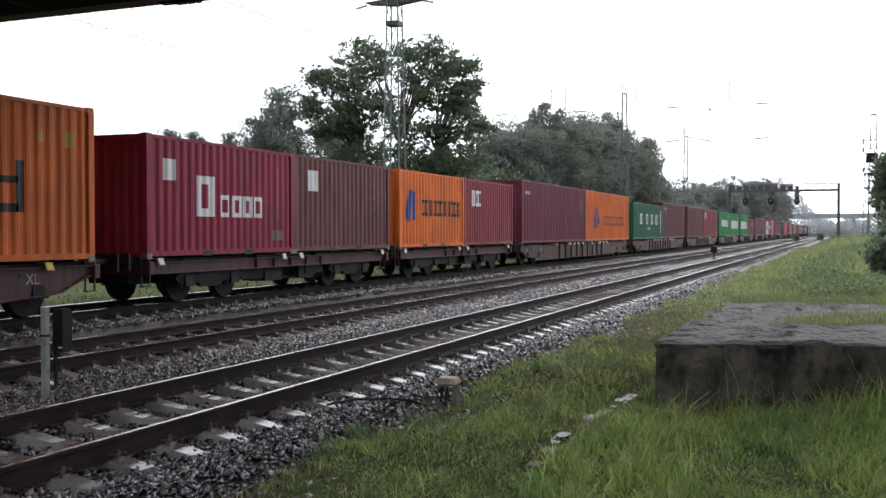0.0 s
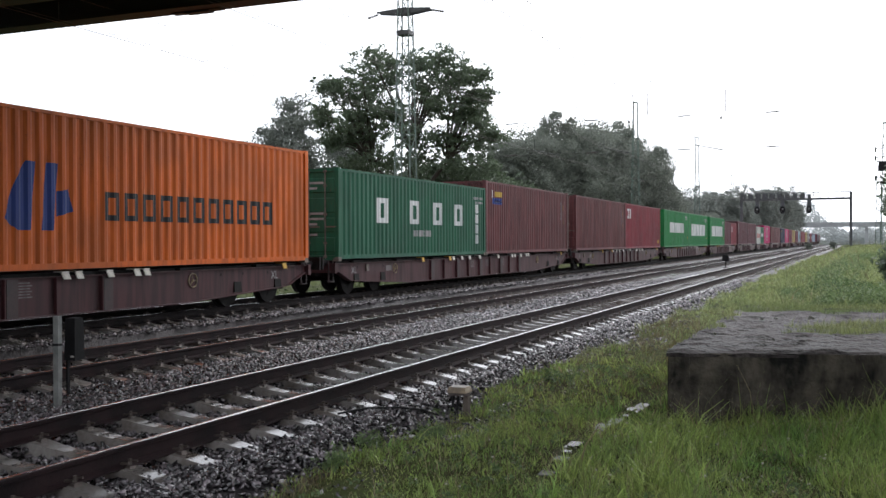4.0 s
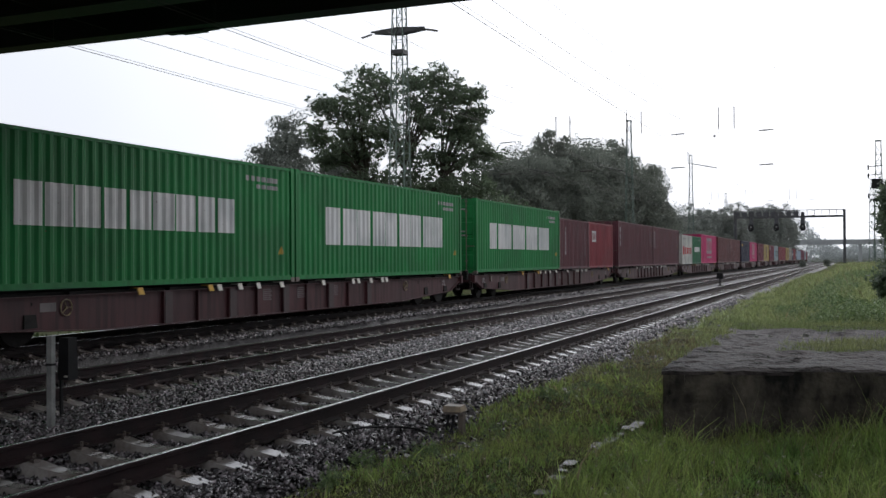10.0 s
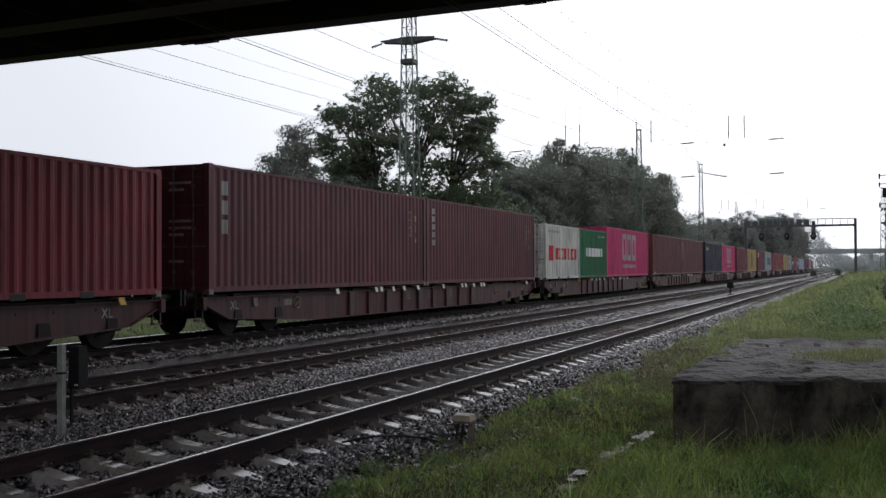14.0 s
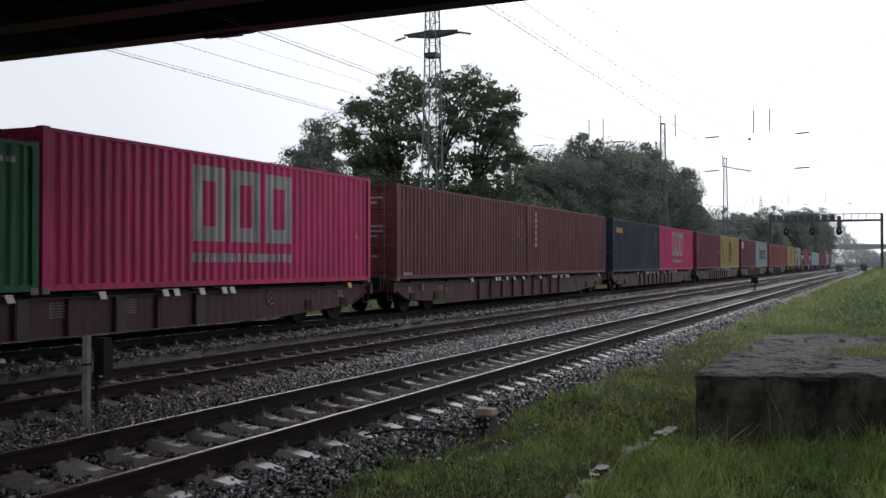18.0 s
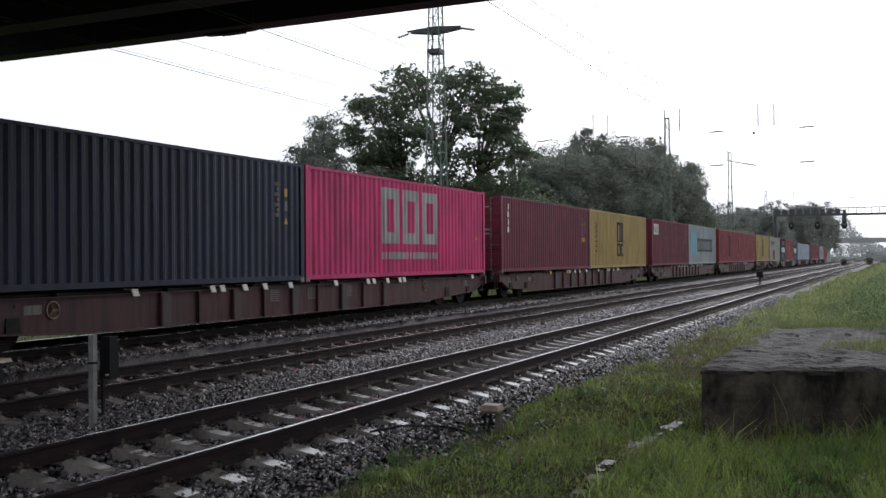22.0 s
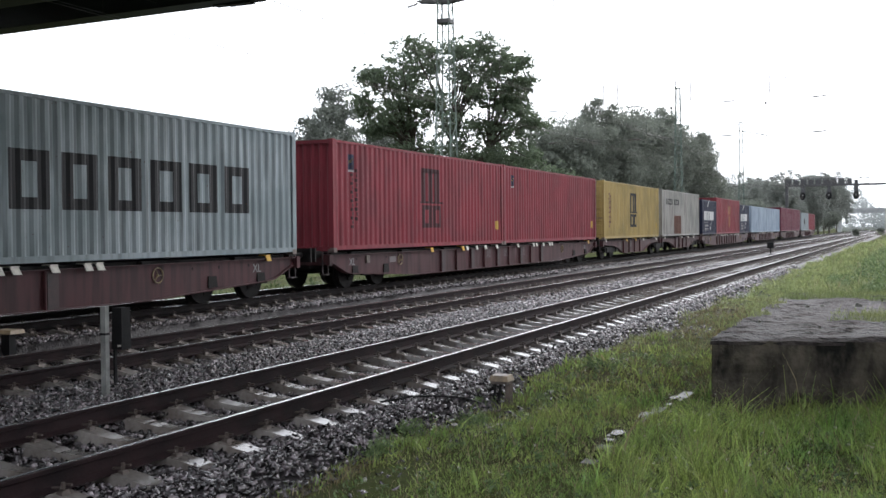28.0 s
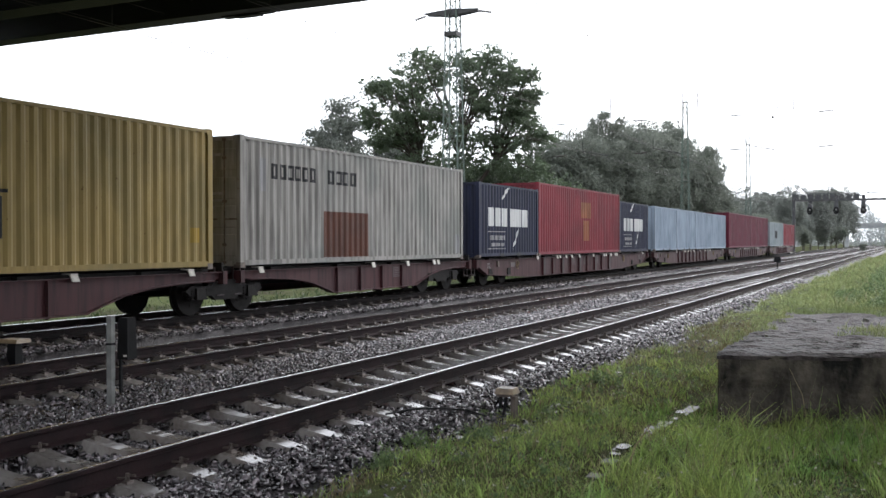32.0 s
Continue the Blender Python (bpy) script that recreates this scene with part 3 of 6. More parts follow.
        for z in (0.12, 0.5, height * 0.5, height - 0.5, height - 0.1):
            g.box(x - 0.05, x + 0.05, -0.012, 0.03, z - 0.03, z + 0.03)
        g.box(x - 0.02, x + 0.34, -0.012, 0.012, height * 0.36, height * 0.36 + 0.035)
    d["lock_bar"] = g.mesh("lock_bar", M_CAST)
    d["casting"] = Geo().box(-0.089, 0.089, 0, 0.178, 0, 0.118, taper=0.006).mesh("corner_casting", M_CAST)
    d["pocket"] = Geo().box(w - 0.06, w - 0.004, 0, 0.36, 0.03, 0.145).mesh("fork_pocket", PAINT["black"])
    BOX_MESH[key] = d
    return d


def glyphs(y0, y1, z0, z1, n, style="solid", slant=0.0, gap=0.2, weight=0.28):
    """n plain upright blocks in place of a line of big letters."""
    out, step = [], (y1 - y0) / n
    for k in range(n):
        a, b = y0 + k * step + step * gap / 2, y0 + (k + 1) * step - step * gap / 2
        if style == "solid":
            out.append([(a, z0), (b, z0), (b + slant, z1), (a + slant, z1)])
        else:
            w, h = (b - a) * weight, (z1 - z0) * 0.2
            out += [rect(a, a + w, z0, z1), rect(b - w, b, z0, z1), rect(a + w, b - w, z0, z0 + h), rect(a + w, b - w, z1 - h, z1)]
    return out


def rect(y0, y1, z0, z1):
    return [(y0, z0), (y1, z0), (y1, z1), (y0, z1)]


def star(yc, zc, r1, r2, n):
    return [(yc + (r1 if k % 2 == 0 else r2) * math.sin(math.pi * k / n), zc + (r1 if k % 2 == 0 else r2) * math.cos(math.pi * k / n)) for k in range(2 * n)]


def arc(yc, zc, r, a0, a1, wide, n=7):
    pts = [(yc + r * math.cos(radians(a0 + (a1 - a0) * k / n)), zc + r * math.sin(radians(a0 + (a1 - a0) * k / n))) for k in range(n + 1)]
    inn = [(yc + (r - wide * math.sin(math.pi * (k + 0.6) / (n + 1.2))) * math.cos(radians(a0 + (a1 - a0) * k / n)),
            zc + (r - wide * math.sin(math.pi * (k + 0.6) / (n + 1.2))) * math.sin(radians(a0 + (a1 - a0) * k / n))) for k in range(n + 1)]
    return [[pts[k], pts[k + 1], inn[k + 1], inn[k]] for k in range(n)]


def paint_mark(name, polys, length, mat, parent, label="", lift=0.004):
    """Paint that follows the corrugation of a container's side, one part for each separate shape."""
    groups = []
    for p in sorted(polys, key=lambda p: min(y for y, _ in p)):
        ys, zs = [y for y, _ in p], [z for _, z in p]
        for g in groups:
            if min(ys) <= g[1] + 1e-6 and max(ys) >= g[0] - 1e-6 and min(zs) <= g[3] + 1e-6 and max(zs) >= g[2] - 1e-6:
                g[0], g[1], g[2], g[3] = min(g[0], *ys), max(g[1], *ys), min(g[2], *zs), max(g[3], *zs)
                g[4].append(p)
                break
        else:
            groups.append([min(ys), max(ys), min(zs), max(zs), [p]])
    for lo, hi, _, _, shapes in groups:
        bm = bmesh.new()
        for p in shapes:
            bm.faces.new([bm.verts.new((0, y, z)) for y, z in p])
        for c in breaks(length):
            if lo < c < hi:
                bmesh.ops.bisect_plane(bm, geom=bm.verts[:] + bm.edges[:] + bm.faces[:], plane_co=(0, c, 0), plane_no=(0, 1, 0))
        for v in bm.verts:
            v.co.x = 1.219 - 0.014 - corrugation(v.co.y, length) + lift
        bmesh.ops.recalc_face_normals(bm, faces=bm.faces)
        me = bpy.data.meshes.new(name)
        bm.to_mesh(me)
        bm.free()
        me.materials.append(mat)
        part(name, me, parent, label)


FT20, FT40, STD, HC = 6.058, 12.192, 2.591, 2.896
Z_LOAD = 1.042


def container(length, height, paint, label, q, marks=(), doors_front=False):
    """q: how far its front stands along the tracks at the start."""
    c = thing("shipping_container", label, "container", pose(FAR, q, Z_LOAD), group="containers on the train")
    d, mat = box_meshes(length, height), PAINT[paint]
    part("frame", d["frame"], c, material=mat)
    part("side_panel", d["side_panel"], c, material=mat)
    part("side_panel", d["side_panel"], c, at=pose(0, length, 0, 0, 0, 180), material=mat)
    part("roof_panel", d["roof_panel"], c, material=mat)
    part("floor_panel", d["floor_panel"], c)
    flip = pose(0, length, 0, 0, 0, 180)
    part("end_panel", d["end_panel"], c, at=flip if doors_front else None, material=mat)
    base = pose(0, 0, 0) if doors_front else flip
    for s in (0, -1.09):
        leaf = part("door", d["door"], c, at=base @ pose(s, 0, 0), material=mat)
        part("lock_bar", d["lock_bar"], leaf)
    for x in (-1.13, 1.13):
        for y in (0, length - 0.178):
            for z in (0, height - 0.118):
                part("corner_casting", d["casting"], c, at=pose(x, y, z), material=mat if z else None)
    if length < 7:
        for y in (2.0, 3.7):
            part("fork_pocket", d["pocket"], c, "dark fork-lift pocket", pose(0, y, 0))
    for name, polys, m, lab in marks:
        paint_mark(name, polys, length, PAINT[m], c, lab)
    if doors_front:
        for z, n in ((height - 0.45, 3), (height - 0.6, 2), (height - 1.3, 3), (height - 1.45, 3), (height - 1.6, 2), (0.7, 2)):
            g = Geo()
            g.quad((0.15, 0.004, z), (0.15 + 0.2 * n, 0.004, z), (0.15 + 0.2 * n, 0.004, z + 0.06), (0.15, 0.004, z + 0.06))
            part("data_panel", g.mesh("data_panel", PAINT["greylabel"]), c, "small pale data marking")
    MOVERS.append((c, q, Z_LOAD))
    return c


# ---- container wagons ----
MOVERS, WHEELS = [], []
WAGON_MESH = {}


def wagon_meshes(kind):
    """Side sill, head stock and small parts, for a wagon of the given length over its frame."""
    if kind in WAGON_MESH:
        return WAGON_MESH[kind]
    length = {"long": 24.70, "short": 11.8, "half": 12.75}[kind]
    d = {"length": length}
    # fish-bellied side sill, outline in y and z
    m = 4.6 if kind == "long" else 3.6
    zt, zm = 0.895, 0.21
    if kind == "short":
        zm = 0.66
    end = [(0.16, zt - 0.18), (0.95, zt - 0.47), (1.25, zt - 0.50), (m, zm + 0.03), (m + 0.6, zm)]
    if kind == "short":
        end = [(0.3, zm), (m, zm)]
    out = [(0, zt), (0, zt - 0.165)] + end + [(length - y, z) for y, z in reversed(end)] + [(length, zt - 0.165), (length, zt)]
    if kind == "half":
        dip = [(0.3, 0.72), (1.2, 0.71), (2.2, 0.66), (3.0, 0.54), (3.6, 0.38), (4.0, 0.26)]
        out = [(0, zt), (0, 0.77)] + dip + [(length - y, z) for y, z in reversed(dip)] + [(length, 0.77), (length, zt)]
    g = Geo().prism(out, "x", 1.06, 1.08)
    top = [(0.0, zt - 0.02), (0.0, zt), (length, zt), (length, zt - 0.02)]
    g.prism(top, "x", 0.98, 1.16)
    low = out[2:-2]
    for a, b in zip(low, low[1:]):
        g.quad((0.98, a[0], a[1]), (1.16, a[0], a[1]), (1.16, b[0], b[1]), (0.98, b[0], b[1]))
        g.quad((0.98, a[0], a[1] - 0.022), (0.98, b[0], b[1] - 0.022), (1.16, b[0], b[1] - 0.022), (1.16, a[0], a[1] - 0.022))
        g.quad((1.16, a[0], a[1] - 0.022), (1.16, b[0], b[1] - 0.022), (1.16, b[0], b[1]), (1.16, a[0], a[1]))
    d["side_sill"] = g.mesh("side_sill", M_WAGON)
    d["rib"] = Geo().box(1.075, 1.15, -0.012, 0.012, zm, zt - 0.02).mesh("rib", M_WAGON)
    d["plate"] = Geo().box(1.08, 1.105, -0.35, 0.35, zm + 0.04, zt - 0.05).mesh("plate", M_WAGON)
    g = Geo().box(-0.5, 0.5, 0.1, length - 0.1, 0.54 if kind != "short" else 0.44, 0.91)
    y = 1.0
    while y < length - 0.8:
        g.box(-1.05, 1.05, y - 0.06, y + 0.06, 0.68, 0.90)
        y += 1.6
    d["centre_beam"] = g.mesh("centre_beam", M_UNDER)
    # dark filler added so the gap under the containers stays closed and shaded
    g = Geo().box(-1.0, 1.0, 0.35, length - 0.35, 0.80, 0.955)
    for k in range(int(length / 3.0)):
        g.box(-1.13, 1.13, 1.2 + 3.0 * k, 1.5 + 3.0 * k, 0.90, 0.96)
    d["load_deck"] = g.mesh("load_deck", M_UNDER)
    d["head_stock"] = Geo().box(-1.2, 1.2, -0.06, 0.08, 0.64, 0.91).mesh("head_stock", M_WAGON)
    g = Geo().bar((0, 0, 0), (0, -0.32, 0), 0.09, 12).bar((0, -0.32, 0), (0, -0.62, 0), 0.07, 12)
    g.box(-0.28, 0.28, -0.68, -0.62, -0.17, 0.17)
    d["buffer"] = g.mesh("buffer", M_UNDER)
    g = Geo().prism([(-0.115, 0.0), (0.065, 0.0), (0.135, -0.125), (-0.045, -0.125)], "x", 1.192, 1.21)
    g.box(1.0, 1.2, -0.09, 0.09, 0.0, 0.018)
    d["spigot"] = g.mesh("spigot", M_SPIGOT)
    comb = [(-0.2, -0.24)]
    for k in range(6):
        comb += [(0.2 - 0.05 * (k % 2), -0.24 + 0.05 * k), (0.2 - 0.05 * (k % 2), -0.218 + 0.05 * k), (-0.17, -0.218 + 0.05 * k), (-0.17, -0.19 + 0.05 * k)]
    comb = comb[:-1] + [(-0.2, 0.032)]
    d["rating_panel"] = Geo().prism(comb, "x", 1.081, 1.086).mesh("rating_panel", PAINT["dimlabel"])
    d["air_tank"] = Geo().bar((0, -0.8, 0), (0, 0.8, 0), 0.2, 12).mesh("air_tank", M_UNDER)
    d["equipment_box"] = Geo().box(0.35, 1.02, -0.42, 0.42, 0.30, 0.70, taper=0.03).box(-0.3, 0.35, -0.7, 0.7, 0.42, 0.66).bar((0.9, -0.9, 0.34), (0.9, 0.9, 0.34), 0.03, 6).mesh("equipment_box", M_UNDER)
    d["bolt_hole"] = Geo().box(1.079, 1.083, -0.022, 0.022, -0.03, 0.03).mesh("bolt_hole", M_UNDER)
    ring, g = [(0.15 * math.cos(k * math.pi / 8), 0.15 * math.sin(k * math.pi / 8)) for k in range(16)], Geo()
    for k in range(16):
        a, b = ring[k], ring[(k + 1) % 16]
        g.bar((0, a[0], a[1]), (0, b[0], b[1]), 0.013, 5)
    for k in (0, 5, 10):
        g.bar((0, 0, 0), (0, ring[k][0], ring[k][1]), 0.01, 5)
    d["handwheel"] = g.bar((-0.03, 0, 0), (0.02, 0, 0), 0.025, 8).mesh("handwheel", M_WHEELPAINT)
    d["valve_box"] = Geo().box(0, 0.05, -0.09, 0.09, -0.1, 0.1, taper=0.008).mesh("valve_box", M_CAST)
    d["scuffed_plate"] = Geo().box(0, 0.006, -0.2, 0.2, -0.07, 0.09).mesh("scuffed_plate", PAINT["dimlabel"])
    g = Geo()
    for y in (-0.13, 0.13):
        g.box(-0.015, 0.015, y - 0.015, y + 0.015, 0.38, 1.0)
    for z in (0.4, 0.68):
        g.box(-0.06, 0.06, -0.13, 0.13, z - 0.012, z + 0.012)
    d["end_step"] = g.mesh("end_step", M_DARK_STEEL)
    # dark plate on the sill, its colour standing for a recess's shade
    d["stiffener"] = Geo().box(1.079, 1.15, -0.13, 0.13, zm + 0.0, zt - 0.021).mesh("stiffener", M_DARK_STEEL)
    # bogie
    out = [(-1.35, 0.52), (-1.2, 0.62), (-0.5, 0.60), (-0.35, 0.72), (0.35, 0.72), (0.5, 0.60), (1.2, 0.62), (1.35, 0.52), (1.2, 0.42), (0.5, 0.40), (0.35, 0.30), (-0.35, 0.30), (-0.5, 0.40), (-1.2, 0.42)]
    g = Geo().prism(out, "x", 0.94, 1.06)
    for y in (-0.9, 0.9):
        g.box(0.93, 1.12, y - 0.16, y + 0.16, 0.34, 0.58, taper=0.02)
        for dy in (-0.24, 0.24):
            for z in (0.33, 0.39, 0.45, 0.51):
                g.bar((1.0, y + dy, z), (1.0, y + dy, z + 0.035), 0.085, 8)
    d["side_frame"] = g.mesh("side_frame", M_UNDER)
    d["bolster"] = Geo().box(-1.0, 1.0, -0.2, 0.2, 0.42, 0.72).mesh("bolster", M_UNDER)
    g = Geo().bar((-1.0, 0, 0), (1.0, 0, 0), 0.08, 10)
    for s in (-1, 1):
        g.bar((s * 0.69, 0, 0), (s * 0.82, 0, 0), 0.46, 22)
        g.bar((s * 0.66, 0, 0), (s * 0.70, 0, 0), 0.49, 22)
        g.bar((s * 0.82, 0, 0), (s * 0.90, 0, 0), 0.17, 12)
        for k in range(4):
            a = k * math.pi / 2
            g.box(s * 0.815 - 0.01, s * 0.815 + 0.015, 0.25 * math.cos(a) - 0.04, 0.25 * math.cos(a) + 0.04, 0.25 * math.sin(a) - 0.04, 0.25 * math.sin(a) + 0.04)
    d["wheelset"] = g.mesh("wheelset", M_UNDER)
    d["brake_gear"] = Geo().box(0.62, 0.98, -0.5, 0.5, -0.14, 0.14).bar((0.4, -0.9, 0), (0.4, 0.9, 0), 0.05, 8).mesh("brake_gear", M_UNDER)
    WAGON_MESH[kind] = d
    return d


def bogie(wagon, d, y):
    b = part("bogie", d["bolster"], wagon, "black greasy two-axle bogie", pose(0, y, 0))
    part("side_frame", d["side_frame"], b)
    part("side_frame", d["side_frame"], b, at=pose(0, 0, 0, 0, 0, 180))
    for dy in (-0.9, 0.9):
        WHEELS.append((part("wheelset", d["wheelset"], b, at=pose(0, dy, 0.46)), wagon, y + dy, dy))
    return b


def text_mesh(body, size, mat):
    """Upright text in the y-z plane, facing +x."""
    cu = bpy.data.curves.new("letters", "FONT")
    cu.body, cu.size, cu.extrude = body, size, 0.002
    ob = bpy.data.objects.new("letters", cu)
    scene.collection.objects.link(ob)
    me = bpy.data.meshes.new_from_object(ob.evaluated_get(bpy.context.evaluated_depsgraph_get()))
    bpy.data.objects.remove(ob)
    me.transform(Matrix(((0, 0, 1, 0), (1, 0, 0, 0), (0, 1, 0, 0), (0, 0, 0, 1))))
    me.materials.clear()
    me.materials.append(mat)
    return me


def wagon(kind, q, spigots, yellow=(), panels=(), rear=False):
    """q: where its front end stands at the start."""
    words = {"long": "brown-purple eighty-foot flat container wagon with white load spigots", "short": "brown forty-foot flat container wagon, low and dirty",
             "half": "red-brown half of an articulated container wagon with curved sill"}[kind]
    d = wagon_meshes(kind)
    n = d["length"]
    w = thing("container_wagon", words, "freight wagon", pose(FAR, q, Z_FAR), group="wagons of the train")
    for a in (0, 180):
        turn = pose(0, 0, 0) if a == 0 else pose(0, n, 0, 0, 0, 180)
        part("side_sill", d["side_sill"], w, at=turn)
        part("head_stock", d["head_stock"], w, at=turn)
        for x in (-0.87, 0.87):
            part("buffer", d["buffer"], w, at=turn @ pose(x, 0, 0.92) if kind != "half" or a == 0 else turn @ pose(x * 0.4, 0.5, 0.83))
    part("centre_beam", d["centre_beam"], w)
    part("load_deck", d["load_deck"], w, "black filler in the gap under the containers")
    first = 7.0 if kind == "long" else 4.2
    y = first
    while y < n - first + 0.1:
        part("rib", d["rib"], w, at=pose(0, y, 0))
        if kind != "short" and int(y * 1.3) % 3 == 0:
            part("stiffener", d["stiffener"], w, "dark plate standing for a recess in the sill", pose(0, y + 0.16, 0))
        y += 0.83 if kind == "short" else 1.22
    for y in panels:
        part("rating_panel", d["rating_panel"], w, "faded white rating table", pose(0, y, 0.78))
    for y in spigots:
        part("spigot", d["spigot"], w, "white-painted load spigot", pose(0, y, 0.962), M_SPIGOT_Y if y in yellow else None)
    if kind == "long":
        if "XL" not in WAGON_MESH:
            WAGON_MESH["XL"] = text_mesh("XL", 0.27, PAINT["greylabel"])
        for y in (1.15, n - 1.75):
            part("lettering", WAGON_MESH["XL"], w, "faded white letters", pose(1.086, y, 0.60))
        for y in (1.55, 3.3, n - 1.9, n - 3.0, n - 3.9):
            part("bolt_hole", d["bolt_hole"], w, at=pose(0, y, 0.76))
        for y in (4.15, n - 5.0):
            part("handwheel", d["handwheel"], w, "pale yellow brake handwheel", pose(1.10, y, 0.67))
        part("valve_box", d["valve_box"], w, "small grey box on the sill", pose(1.08, 2.15, 0.74))
        part("scuffed_plate", d["scuffed_plate"], w, "worn pale notice plate", pose(1.08, 3.7, 0.68))
    for y in (0.02, n - 0.02):
        part("end_step", d["end_step"], w, "dark steel corner step", pose(1.02, y, 0))
    part("brake_gear", d["brake_gear"], w, at=pose(0, n * 0.36, 0.52))
    if kind == "short":
        part("brake_gear", d["brake_gear"], w, at=pose(0.05, n * 0.62, 0.55))
        part("air_tank", d["air_tank"], w, at=pose(0.55, n * 0.5, 0.50))
        part("equipment_box", d["equipment_box"], w, "black underframe equipment", pose(0, n * 0.44, 0))
        part("equipment_box", d["equipment_box"], w, "black underframe equipment", pose(0, n * 0.585, 0))
    if kind == "half" and rear:
        bogie(w, d, n - 2.0)
    elif kind == "half":
        bogie(w, d, 2.0)
        bogie(w, d, n + 0.2)
    else:
        bogie(w, d, 2.35)
        bogie(w, d, n - 2.35)
    MOVERS.append((w, q, Z_FAR))
    return w


def long_wagon(q_load, first_yellow=False):
    """An eighty-foot wagon whose load begins at q_load."""
    sp = [6.15, 8.6, 8.95, 9.8, 10.6, 11.7, 13.9, 15.7, 16.05, 16.9, 17.7, 18.0, 23.4]
    yel = (6.15, 8.6, 23.4) if first_yellow else ()
    return wagon("long", q_load - 0.12, sp, yel, (11.2, 14.8, 12.9))


def make_train():
    long_orange_marks = lambda: [("logo", [[(1.85, 0.95), (2.1, 1.6), (2.35, 1.95), (2.6, 1.95), (2.45, 0.75), (2.15, 0.75)], [(2.7, 0.75), (3.0, 0.75), (3.15, 1.95), (2.85, 1.95)], [(3.1, 1.0), (3.5, 1.1), (3.4, 1.5), (3.1, 1.45)]], "blue", "blue curved company mark"),
                      ("lettering", glyphs(4.3, 10.5, 0.95, 1.5, 11, "pair", weight=0.3), "black", "dark blocks of company lettering")]
    short_orange_marks = [("logo", [[(0.55, 1.05), (0.7, 1.7), (0.95, 1.95), (1.05, 1.95), (0.95, 0.9), (0.7, 0.9)], rect(1.08, 1.4, 0.95, 1.9)], "blue", "blue curved company mark"),
             ("lettering", glyphs(1.9, 5.7, 1.1, 1.65, 11, "pair"), "black", "dark blocks of company lettering")]
    green40 = lambda y0, y1, z0, z1: [("lettering", glyphs(y0, y1, z0, z1, 9, gap=0.11), "white", "broad white letter blocks"),
               ("number_bar", glyphs(9.9, 11.4, 2.45, 2.57, 6) + glyphs(10.4, 11.4, 2.28, 2.38, 4), "greylabel", "pale number bars"),
               ("warning_sign", [[(11.45, 0.7), (11.7, 0.7), (11.57, 0.9)]], "label", "small yellow warning triangle")]
    pink_marks = [("logo", glyphs(4.1, 8.2, 1.0, 2.6, 3, "pair", gap=0.16, weight=0.3), "greylabel", "large pale grey frame of the company mark"),
           ("small_lettering", glyphs(4.1, 8.1, 0.55, 0.75, 17), "greylabel", "line of small pale bars"),
           ("warning_sign", [[(11.3, 1.2), (11.55, 1.2), (11.42, 1.42)]], "label", "small yellow warning triangle")]
    stacked_mark = lambda m: [("logo", [rect(5.35, 5.65, 1.4, 2.35), rect(5.78, 6.1, 1.4, 2.35), rect(6.25, 6.6, 1.4, 2.35), rect(5.35, 6.6, 2.28, 2.42), rect(5.2, 6.85, 1.36, 1.42)], m, "dark plain bars of the company mark"),
                     ("logo", glyphs(5.35, 6.8, 0.62, 1.3, 2, "pair", gap=0.1, weight=0.3), m, "dark plain frame of the company mark"),
                     ("number_bar", vert(0.95, 0.6, 2.3, 15, 0.13) + vert(1.2, 0.8, 2.2, 11, 0.1), "ghost" if m == "ghost" else "brown", "row of small dark characters as a bar"),
                     ("warning_sign", [rect(11.5, 11.8, 0.55, 0.85)], "label", "yellow caution sticker")]
    vert = lambda y, z0, z1, n, w=0.24: [rect(y + (0.05 if k % 2 else 0), y + w, z0 + (z1 - z0) * (k + 0.12) / n, z0 + (z1 - z0) * (k + 0.85) / n) for k in range(n)]
    small_white_mark = lambda y, z: [("logo", glyphs(y, y + 1.1, z, z + 0.6, 3, "pair", gap=0.14, weight=0.26), "white", "small white block of the company mark")]
    tally = ("number_bar", vert(10.95, 1.55, 2.4, 7, 0.12) + [rect(11.32, 11.5, 1.72, 1.95)], "dimlabel", "column of small faded marks")
    caution = ("warning_sign", [rect(11.32, 11.5, 2.05, 2.25), [(11.3, 1.4), (11.52, 1.4), (11.41, 1.62)]], "label", "small yellow caution sticker")

    # wagon ahead
    long_wagon(-8.57, True)
    container(FT40, HC, "orange", "orange corrugated forty-foot container with dark lettering", 3.71,
              [("lettering", [rect(7.9, 8.2, 0.9, 1.5), rect(9.6, 9.85, 0.9, 1.5), rect(10.2, 10.42, 0.9, 1.8), rect(9.8, 10.3, 0.9, 1.05), rect(9.8, 10.3, 1.4, 1.52)], "black", "dark blocks of company lettering"),
               ("number_bar", [rect(10.75, 10.9, 2.15, 2.35), rect(11.45, 11.65, 2.1, 2.4)], "label", "yellow stickers")])
    # two short wagons
    wagon("short", 17.66, [0.3, 5.4, 6.3, 11.4])
    container(FT20, STD, "crimson", "dark crimson twenty-foot container with white lettering", 17.48,
              [("lettering", glyphs(1.7, 2.55, 0.9, 1.8, 1, "pair", weight=0.3) + glyphs(2.65, 4.6, 0.9, 1.4, 4, "pair", weight=0.24), "white", "white letter blocks"),
               ("paper_label", [rect(0.6, 1.0, 1.65, 2.1)], "white", "white paper label"), ("number_bar", glyphs(5.0, 5.5, 0.35, 0.6, 3) + vert(5.25, 0.9, 2.2, 9, 0.1), "dimlabel", "pale number bars")])
